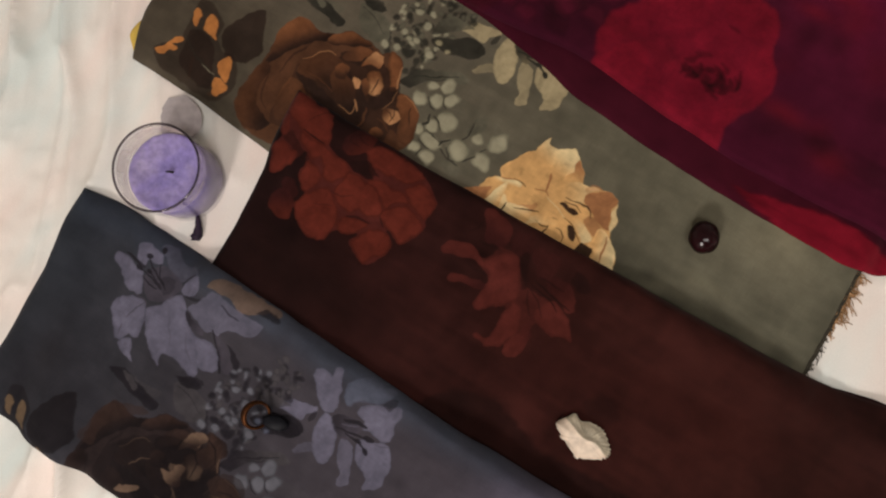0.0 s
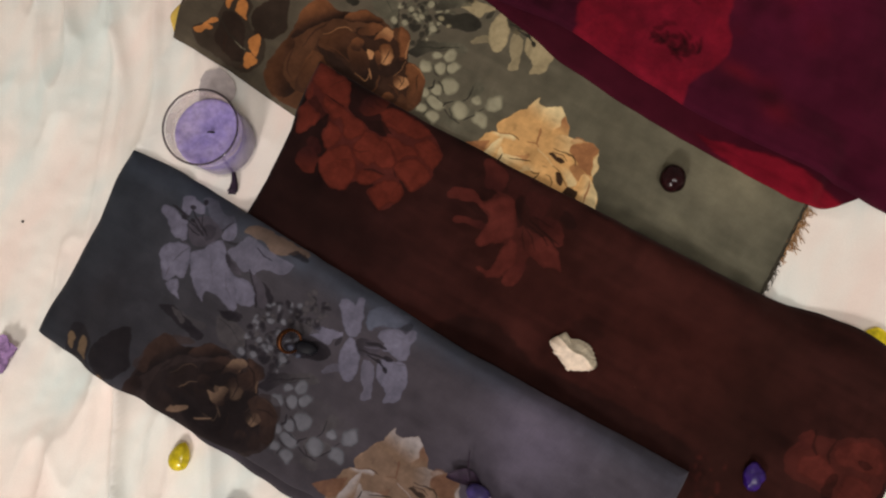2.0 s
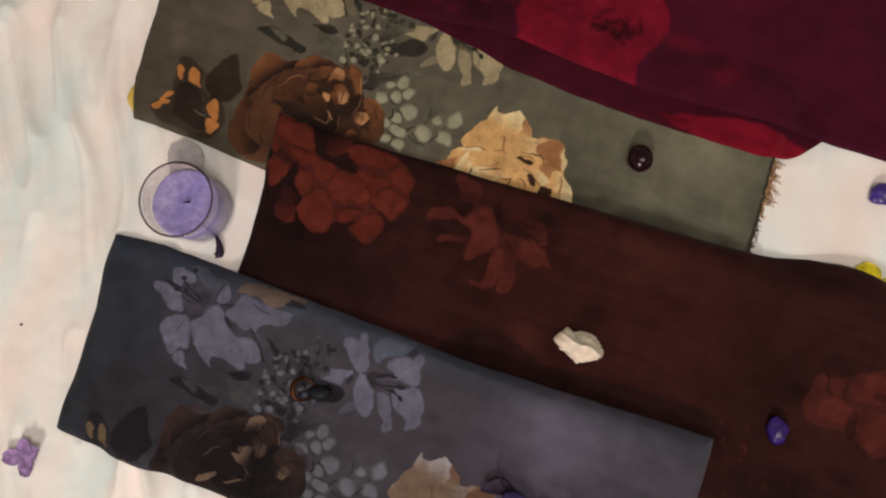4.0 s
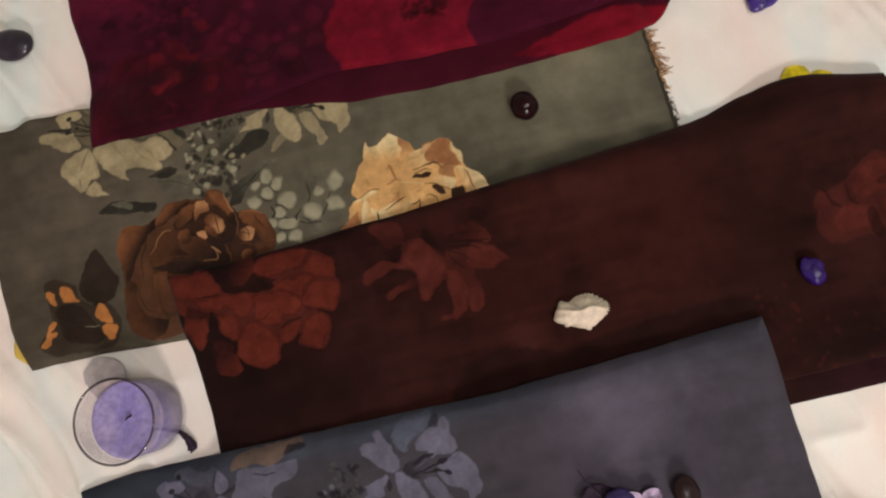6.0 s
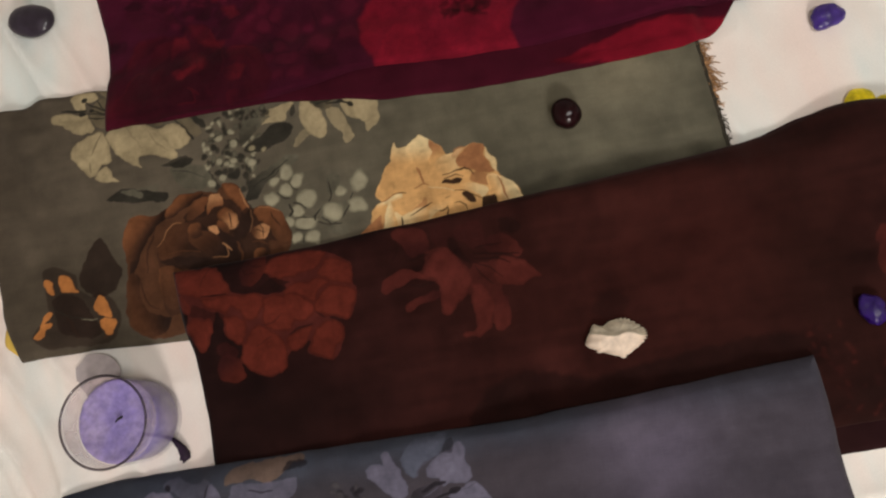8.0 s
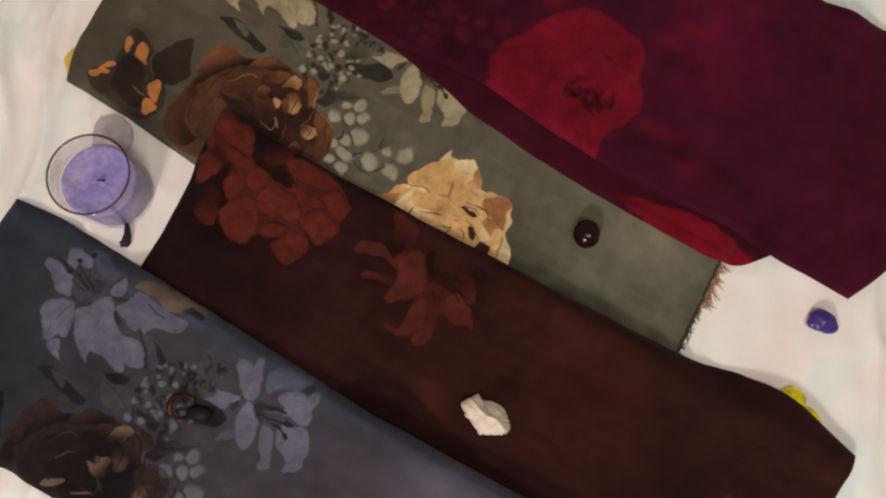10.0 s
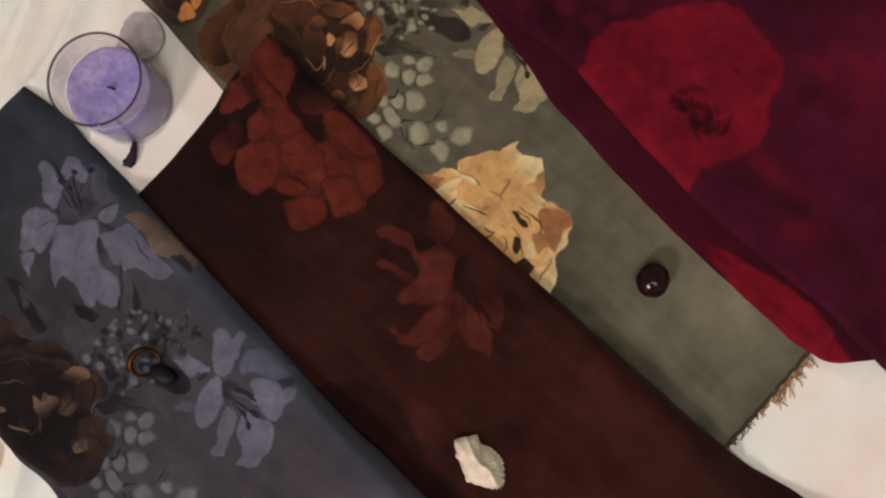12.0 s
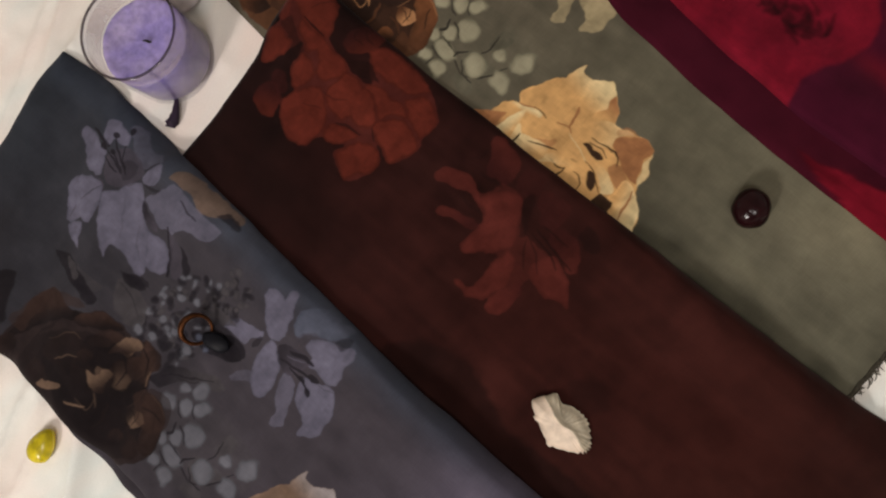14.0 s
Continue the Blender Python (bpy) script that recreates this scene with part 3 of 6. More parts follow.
def print_dahlia(p):
    """A dark dahlia with curled petals, and small orange blossoms at its side."""
    p.shape("dahm", "dahm", (-.217, .1164, -.2034, .1218, -.1894, .1198, -.1758, .1252, -.1643, .1331, -.1521, .1346, -.1435, .1342, -.1301, .1312, -.1199, .1352, -.1095, .1323, -.1033, .1178, -.1, .1081, -.0937, .1081, -.084, .1083, -.0736, .0983, -.0671, .0856, -.0667, .0718, -.0802, .0506, -.1099, .0308, -.1475, .0197, -.1739, .0091, -.2098, .0118, -.2263, .0301, -.225, .0674, -.2227, .0911), strength=.95)
    p.stroke("dah", (-.2828, .0473, -.2772, .0343, -.2718, .0242), .0028, strength=.4)
    p.stroke("dah", (-.2506, .0184, -.2405, .0225), .0028, strength=.4)
    p.shape("dahd", "dahd", (-.2657, .0951, -.2574, .1055, -.2465, .1132, -.2396, .102, -.234, .0875, -.2292, .0773, -.236, .061, -.2495, .0556, -.2642, .0643, -.2703, .0777), strength=.8)
    p.shape("dahd", "dahd", (-.3017, .0944, -.2928, .0941, -.283, .0878, -.2735, .0806, -.2712, .0698, -.2598, .0598, -.2453, .0593, -.2332, .0436, -.233, .0275, -.2429, .0154, -.2606, .0144, -.2742, .0171, -.292, .0161, -.305, .0212, -.3139, .03, -.3108, .0395, -.2993, .0474, -.301, .0601, -.3013, .0738, -.3044, .0861), strength=.6)
    p.shape("dahd", "dahd", (-.2897, .0675, -.2783, .0662, -.2689, .0591, -.2595, .0434, -.2518, .0232, -.2667, .0222, -.2873, .0303, -.2915, .0443, -.2958, .058), strength=.7)
    p.shape("org", "org", (-.3025, .0809, -.2982, .0813, -.2946, .076, -.2923, .0685, -.2959, .0684, -.3009, .0731))
    p.shape("org", "org", (-.291, .0834, -.2844, .0834, -.2782, .0787, -.2755, .0727, -.2704, .0668, -.2776, .0681, -.2847, .0699, -.2887, .0758))
    p.shape("org", "org", (-.2544, .0549, -.25, .0575, -.2454, .0539, -.2429, .0475, -.2405, .0412, -.2407, .037, -.2482, .0389, -.2537, .0433, -.2565, .0487))
    p.shape("org", "org", (-.2519, .035, -.2444, .0363, -.237, .0344, -.2374, .0281, -.2425, .0217, -.2469, .0207, -.2516, .0274))
    p.shape("org", "org", (-.3045, .0495, -.2989, .0521, -.2957, .0493, -.2989, .0451, -.3036, .0416, -.2956, .0406, -.298, .0372, -.3023, .0346, -.3029, .0295, -.3087, .028, -.3129, .0312, -.3076, .0367, -.307, .0419))
    p.shape("dahd", "dahd", (-.1652, .1056, -.1467, .1171, -.1273, .1227, -.1041, .1154, -.0945, .1029, -.0842, .0848, -.075, .0645, -.0883, .0513, -.1113, .0421, -.1555, .0604, -.1754, .0769), strength=.75)
    p.shape("dahd", "dahd", (-.1319, .0942, -.1179, .0855, -.1117, .0746, -.1166, .055, -.1393, .058, -.1707, .0657, -.1886, .0769, -.167, .0761, -.1429, .0715, -.1287, .0682), strength=.85)
    p.shape("dahd", "dahd", (-.1405, .1312, -.1393, .1184, -.1424, .1097, -.1555, .1086, -.1627, .1128, -.1513, .1202), strength=.8)
    p.shape("dahd", "dahd", (-.1897, .0856, -.1898, .0638, -.1911, .0373, -.1851, .0253, -.1655, .0323, -.1588, .051, -.1746, .0711), strength=.55)
    p.stroke("dahd", (-.1885, .1072, -.1993, .0896, -.2039, .0696), .0019, strength=.6)
    p.stroke("dahd", (-.2113, .0618, -.2072, .0439, -.1962, .0341), .0019, strength=.6)
    p.stroke("berry", (-.2686, .039, -.2614, .0377, -.2545, .0376), .0009, strength=.7)
    p.stroke("leafd", (-.2976, .056, -.2774, .0425, -.2611, .0387), .0014, strength=.8)
    p.shape("dah", "dahd", (-.2202, .1122, -.2129, .1214, -.203, .1228, -.1892, .1203, -.176, .1247, -.1743, .1178, -.1867, .1092, -.1988, .0977, -.2089, .0854, -.2191, .0693, -.2222, .0706, -.2211, .0822, -.2227, .0911, -.2225, .1021), way=-42)
    p.shape("dah", "dahd", (-.1785, .1224, -.1705, .1285, -.1612, .1335, -.1512, .1336, -.1425, .1321, -.1486, .1246, -.1596, .1215, -.1702, .1161, -.178, .1138), way=-62)
    p.shape("dahm", "dahd", (-.2259, .0666, -.219, .0731, -.212, .0664, -.2126, .0514, -.2091, .0382, -.1997, .0291, -.1851, .0253, -.1907, .0159, -.2, .0122, -.2103, .012, -.2187, .0191, -.224, .0303, -.223, .0449), way=18)
    p.shape("dahm", "dah", (-.1912, .0698, -.1779, .0697, -.1671, .0598, -.169, .0417, -.1829, .0314, -.1904, .0424, -.1923, .0567), strength=.4)
    p.shape("dahm", "dahd", (-.1883, .0894, -.1797, .1023, -.1671, .1086, -.1508, .1055, -.1418, .0984, -.1398, .0865, -.1537, .0782, -.1724, .0772, -.1865, .0782), way=-22)
    p.stroke("dahh", (-.1895, .091, -.1797, .1023, -.1723, .1069, -.1649, .1082), .0009, strength=.7)
    p.stroke("dah", (-.1796, .0813, -.1653, .0809, -.1495, .077), .0009, strength=.4)
    p.shape("dah", "dah", (-.1241, .1348, -.1143, .1349, -.1067, .1288, -.1047, .1201, -.1006, .1078, -.1065, .1043, -.1126, .1158, -.1198, .1245), rim=.4)
    p.stroke("dahh", (-.1071, .1279, -.1047, .1185, -.1015, .1087), .0012, strength=.8)
    p.shape("dahh", "dah", (-.1371, .1292, -.1284, .1293, -.1252, .119, -.1348, .1164, -.1402, .111, -.1392, .1217), way=-82)
    p.shape("dahm", "dah", (-.1567, .1214, -.1457, .1279, -.1383, .1275, -.1426, .1154, -.1526, .1085, -.1591, .1113), strength=.8, way=38)
    p.shape("dah", "dahh", (-.131, .1126, -.1239, .1162, -.117, .1116, -.1135, .1039, -.1141, .0943, -.1204, .0942, -.1261, .1022, -.1327, .1078), way=-52, rim=.4)
    p.stroke("dahd", (-.1193, .1098, -.1198, .1022, -.1189, .0952), .0012)
    p.shape("dahh", "dahh", (-.1411, .0987, -.1333, .0981, -.1312, .0912, -.1358, .0898))
    p.shape("dahm", "dahd", (-.1585, .1, -.1452, .0971, -.1326, .089, -.1244, .08, -.1239, .0689, -.1373, .0713, -.1536, .0814, -.1594, .0894), way=-42)
    p.stroke("dahh", (-.1388, .0719, -.1249, .0694, -.1249, .0803), .0009, strength=.7)
    p.stroke("dahh", (-.129, .0831, -.1248, .0791, -.1217, .0751), .0014, strength=.8)
    p.shape("dah", "dahm", (-.0965, .1066, -.084, .1083, -.0732, .0992, -.0689, .0913, -.0647, .0786, -.0675, .0711, -.0773, .0704, -.0814, .0803, -.0873, .0916, -.0947, .0992), way=-52, rim=.2)
    p.stroke("dahh", (-.0929, .1072, -.0827, .1072, -.0744, .0992), .0009, strength=.6)
    p.stroke("dahd", (-.0825, .1016, -.0807, .0942, -.0747, .0862), .0012, strength=.8)
    p.shape("dahm", "dahh", (-.1028, .0895, -.097, .093, -.0896, .0931, -.0849, .0861, -.0884, .0795, -.0971, .0805, -.1021, .0853), way=-12)
    p.stroke("dahd", (-.1007, .0891, -.0943, .088, -.0888, .0846), .0009)
    p.stroke("dahd", (-.0922, .0937, -.0901, .0873, -.0917, .0798), .0009)
    p.shape("dah", "dahd", (-.1043, .0656, -.0982, .07, -.0902, .0688, -.0917, .0602, -.1007, .0586), strength=.8, way=-62)
    p.shape("dahm", "dahm", (-.0877, .0754, -.0796, .0746, -.0741, .0669, -.08, .0585, -.0872, .0616), strength=.7)
    p.shape("dahd", "dahd", (-.1068, .1082, -.0998, .1069, -.101, .0975, -.1097, .0847, -.1188, .0831, -.1163, .093), strength=.8)
    p.shape("dahm", "dah", (-.1309, .1048, -.1243, .0992, -.1205, .091, -.1269, .0921, -.1335, .0976), strength=.9)
    p.shape("dah", "dahd", (-.1568, .1048, -.1471, .1029, -.1459, .0935, -.1549, .0907, -.1604, .098), strength=.7, way=-62)
    p.stroke("dahh", (-.0998, .1069, -.1, .0971, -.1045, .088), .0009, strength=.4)
    p.stroke("dah", (-.1167, .0811, -.1134, .0699, -.1159, .0601), .0019, strength=.4)
    p.stroke("dahm", (-.1032, .0792, -.095, .0785, -.0888, .0726), .0019, strength=.8)


def print_berries(p):
    """Pale berries with leaves, and fine sprigs."""
    p.shape("leaf", "leaf", (-.0869, .108, -.0701, .1228, -.0501, .1308, -.0224, .1296, .0118, .1171, .0028, .0799, -.0232, .0694, -.0475, .0636, -.0667, .0718, -.079, .099), strength=.35)
    p.shape("leafd", "leafd", (-.096, .1647, -.0838, .1712, -.0694, .179, -.0566, .1824, -.0496, .1763, -.0559, .1672, -.07, .1616, -.0799, .1581, -.0904, .1594))
    p.blob(-.089, .1633, .0028, .0028, -22, "lilyb")
    p.blob(-.0799, .1598, .0019, .0024, -22, "lilyb")
    p.blob(-.0925, .149, .0046, .005, -22, "berry")
    p.shape("leaf", "leafd", (-.1036, .1169, -.0922, .1325, -.077, .1427, -.0603, .1493, -.0483, .1462, -.0551, .1386, -.07, .1368, -.0818, .128, -.0929, .115), way=-142)
    p.stroke("leafd", (-.0957, .1229, -.0797, .1354, -.0591, .1448), .0012)
    p.stroke("leafd", (-.0848, .1293, -.069, .138), .0009, strength=.7)
    p.shape("leafd", "leafd", (-.2333, .1436, -.2173, .1503, -.2004, .1476, -.1732, .1375, -.1785, .1308, -.1964, .1334, -.2153, .1387))
    p.shape("leaf", "leaf", (-.2193, .1478, -.2059, .1488, -.1956, .1427, -.1999, .1389), strength=.9)
    p.shape("leaf", "leaf", (-.1689, .1617, -.1563, .1641, -.1387, .1558, -.1317, .1443, -.1419, .1369, -.1585, .1413, -.1669, .1506), strength=.9)
    p.stroke("leafd", (-.167, .1586, -.1536, .155, -.1391, .1464), .0009, strength=.7)
    p.shape("leafd", "leafd", (-.1704, .1658, -.1588, .1687, -.1466, .1667, -.1541, .162, -.164, .1607))
    p.shape("leafd", "leaf", (-.1, .1825, -.0898, .1912, -.079, .1921, -.0688, .1885, -.0793, .1835, -.0921, .1721, -.1008, .1674), strength=.8)
    p.shape("leaf", "leaf", (-.0262, .1212, -.0167, .1254, -.0133, .1155, -.0198, .1057, -.0275, .1074), strength=.9)
    p.shape("leaf", "leaf", (-.0359, .0957, -.0236, .0974, -.0117, .095, -.0143, .084, -.0273, .0788, -.0364, .0855), strength=.9)
    p.shape("leaf", "leaf", (-.0285, .0772, -.0176, .0768, -.0147, .0701, -.0241, .0671, -.0312, .0702), strength=.8)
    p.stroke("leafd", (-.0255, .117, -.0238, .1069, -.0265, .0954), .0014)
    p.stroke("leafd", (-.005, .1024, -.0132, .0868, -.0251, .0789), .0014)
    p.stroke("leafd", (-.0353, .0855, -.0282, .0781, -.0187, .0783), .0014)
    p.stroke("leafd", (-.0578, .0953, -.0408, .0814, -.0285, .0772), .0012)
    p.blob(-.062, .1338, .0073, .0068, -22, "berry")
    p.blob(-.0525, .1245, .0056, .0073, -22, "berry")
    p.blob(-.0742, .1285, .005, .0046, -22, "berry")
    p.blob(-.0637, .1172, .0068, .0062, -22, "berry")
    p.blob(-.0789, .1128, .0073, .0068, -22, "berry")
    p.blob(-.0466, .1058, .0096, .0079, -22, "berry")
    p.blob(-.0573, .0967, .0068, .0056, -22, "berry")
    p.blob(-.0501, .0832, .0113, .0062, -22, "berry")
    p.blob(.002, .112, .0073, .0096, -22, "berry")
    p.blob(-.0025, .0903, .0085, .0079, -22, "berry")
    p.blob(-.0603, .0724, .0062, .005, -22, "berry")
    p.blob(-.0452, .0697, .0073, .0062, -22, "berry")
    p.blob(-.025, .0893, .0091, .0079, -22, "berry")
    p.blob(-.0662, .088, .005, .0046, -22, "berry")
    p.blob(-.0145, .1066, .005, .0056, -22, "berry")
    p.stroke("leafd", (-.0596, .1237, -.0571, .1182, -.0526, .1151), .0012)
    p.stroke("leafd", (-.0722, .1171, -.0678, .1107, -.063, .1086), .0012)
    p.stroke("leafd", (-.06, .1045, -.054, .1025, -.0485, .0978), .0014)
    p.stroke("leafd", (-.0647, .1038, -.0626, .0974, -.0654, .0931), .0024)
    p.stroke("leafd", (-.0602, .092, -.0517, .0894, -.0434, .0863), .0012)
    p.stroke("leafd", (-.0607, .0802, -.0535, .0771, -.0469, .0769), .0012)
    p.stroke("leafd", (-.0535, .0727, -.0542, .0665), .0012)
    p.stroke("leafd", (-.036, .094, -.0415, .0882, -.0414, .0827), .0019)
    p.blob(-.133, .1392, .004, .0034, -22, "berry")
    p.blob(-.1209, .1406, .004, .0034, -22, "berry")
    p.blob(-.122, .157, .0034, .0034, -22, "berry")
    p.blob(-.1085, .1555, .004, .0034, -22, "berry")
    p.blob(-.1073, .1703, .004, .0034, -22, "berry")
    p.blob(-.1199, .1789, .0034, .0034, -22, "berry")
    p.blob(-.1082, .184, .0034, .0029, -22, "berry")
    p.blob(-.1076, .1421, .0033, .0042, -22, "leafd")
    p.blob(-.1245, .1467, .0033, .0028, -22, "leafd")
    p.blob(-.0999, .1585, .0033, .0028, -22, "leafd")
    p.blob(-.1128, .1631, .0028, .0024, -22, "leafd")
    p.blob(-.1261, .1713, .0033, .0028, -22, "leafd")


def print_rose(p):
    """A full-blown rose: cupped outer petals, folded heart and dark creases."""
    p.shape("rose", "rose", (.0402, .1388, .0415, .1337, .0462, .1332, .0519, .1351, .0614, .1409, .0696, .1354, .0747, .1303, .08, .1245, .0817, .1193, .0885, .1201, .097, .1223, .1029, .1235, .1105, .121, .1161, .119, .1198, .1123, .1235, .1057, .1246, .0981, .1239, .0913, .1282, .085, .1362, .0775, .1386, .0732, .1399, .0662, .1422, .063, .1427, .0505, .1282, .0356, .095, .029, .0536, .031, .0148, .0413, .0022, .0574, .0057, .0634, .0075, .0751, .0069, .0819, .0126, .0854, .0182, .0884, .0154, .094, .0174, .1019, .0236, .1079, .0254, .1138, .0291, .1204, .0341, .1276, .037, .1335), rim=-.16)
    p.shape("rosel", "rose", (.0402, .1388, .0415, .1337, .0462, .1332, .0519, .1351, .0614, .1409, .0696, .1354, .0705, .1266, .0667, .1172, .0547, .1116, .0412, .1149, .0291, .1176, .0333, .1269, .037, .1335), way=-102)
    p.shape("rosed", "rose", (.0697, .1342, .08, .1245, .0817, .1193, .0745, .1148, .0663, .1108, .0658, .1177, .0695, .1243), way=-82)
    p.shape("rose", "rosel", (.0796, .118, .0885, .1201, .0981, .1212, .0916, .1142, .0886, .1095, .091, .1035, .0863, .0985, .0717, .0957, .0657, .1011, .0695, .1105), way=38, strength=.6)
    p.shape("rosed", "rosed", (.0916, .1142, .0966, .1174, .1029, .1235, .1105, .121, .1161, .119, .1161, .1124, .1196, .1014, .1228, .0923, .1158, .0922, .1095, .0962, .1008, .1012, .0947, .1034, .09, .105, .0889, .1105))
    p.shape("rosel", "rosel", (.1166, .1188, .1198, .1123, .1235, .1057, .1246, .0981, .1239, .0913, .1223, .0937, .1199, .1035, .117, .112), strength=.8)
    p.shape("rosed", "rosed", (.1054, .098, .1117, .0952, .1177, .0903, .1152, .0854, .112, .083, .1049, .0851, .0991, .0905, .1001, .0955), strength=.8)
    p.shape("rose", "rosel", (.1153, .0908, .1214, .0902, .1282, .085, .1362, .0775, .1399, .0662, .1422, .063, .1291, .063, .1207, .0656, .1137, .0715, .1124, .0813), way=18, rim=-.2)
    p.shape("rose", "rosel", (.0853, .0896, .0961, .0897, .107, .0837, .1119, .0788, .1083, .0739, .0993, .0779, .0908, .0833), way=-22, strength=.8)
    p.shape("dark", "dark", (.0722, .0944, .0775, .0969, .0849, .0952, .0936, .0941, .0893, .09, .0799, .092))
    p.shape("dark", "dark", (.0894, .0812, .0955, .0791, .0995, .0746, .099, .0694, .0943, .0709, .0909, .0757))
    p.shape("dark", "dark", (.1079, .073, .1159, .0732, .1185, .0731, .1191, .0669, .1212, .0643, .1167, .061, .1074, .0614, .1047, .0652))
    p.stroke("dark", (.0764, .1007, .0863, .1012, .094, .1016), .0009)
    p.stroke("dark", (.0764, .098, .0872, .0981, .0945, .0964), .0009)
    p.stroke("dark", (.0887, .1018, .0961, .1028, .1006, .1008, .1031, .0963), .0014)
    p.stroke("dark", (.0831, .0841, .0893, .0835, .0965, .0775, .1073, .0716), .0009)
    p.stroke("rosed", (.1229, .0874, .1255, .0797, .127, .0731, .1296, .0654), .0017)
    p.stroke("dark", (.0749, .0785, .079, .0794), .0014)
    p.stroke("dark", (.0622, .0695, .069, .0692, .0743, .0717), .0012)
    p.stroke("dark", (.0743, .0717, .0729, .0642, .0796, .0624), .0014)
    p.stroke("dark", (.083, .0733, .0878, .0733, .0914, .069, .0921, .0643), .0009)
    p.stroke("dark", (.0298, .093, .0379, .0928, .0421, .0909), .001)
    p.stroke("rosed", (.0182, .0884, .0295, .0921), .0012)
    p.stroke("rosed", (.0537, .1132, .0565, .1053, .0578, .0948), .0019)
    p.stroke("rosed", (.0497, .0935, .058, .0953, .0626, .0933), .0012)
    p.stroke("rosel", (.062, .0919, .0744, .0891, .0831, .0841), .0014, strength=.6)
    p.shape("rosel", "rose", (.0165, .0869, .0289, .0907, .0374, .0914, .0386, .0875, .0312, .0854, .0217, .0835, .0112, .0816), way=-82)
    p.shape("rosel", "rose", (.0252, .0744, .0323, .0745, .0366, .0662, .0348, .0562, .0229, .0549, .021, .0638), way=-92, strength=.8)
    p.shape("rose", "rosed", (.0075, .0778, .0166, .0803, .0229, .0754, .0228, .0668, .0165, .0593, .0058, .0623), way=-82, strength=.8)
    p.shape("rosed", "rosed", (.0557, .0816, .0574, .0776, .0515, .0683, .0454, .0639, .0421, .0665, .0452, .0743), strength=.7)
    p.shape("rosel", "rose", (.056, .0701, .068, .0772, .0788, .08, .0809, .0747, .0732, .0728, .0643, .068, .0564, .0618), strength=.6)
    p.shape("rosed", "rosed", (-.0116, .0561, -.005, .0632, .0063, .0701, .0153, .0761, .0156, .0659, .0142, .0543, .0085, .051, -.0016, .0513))
    p.shape("rosel", "rose", (.0161, .0522, .0166, .0615, .0187, .0722, .0227, .0839, .0266, .0872, .0287, .077, .029, .0668, .0292, .0566, .0243, .0524), way=-11)
    p.shape("rose", "rosel", (.0321, .0565, .0346, .07, .0473, .0747, .0559, .0743, .0575, .0627, .0499, .0521, .0402, .0504), way=139, strength=.8)
    p.shape("dark", "dark", (.0474, .0551, .0527, .0586, .0558, .0634, .057, .0608, .0526, .0555))
    p.stroke("dark", (.0331, .06, .0339, .0695), .0016)
    p.stroke("dark", (.043, .07, .0531, .0744, .062, .0769), .0012)
    p.shape("rosed", "rosed", (.0862, .1155, .0897, .1221, .0977, .1238, .1055, .1214, .1062, .1149, .102, .1072, .0933, .1089), strength=.5)


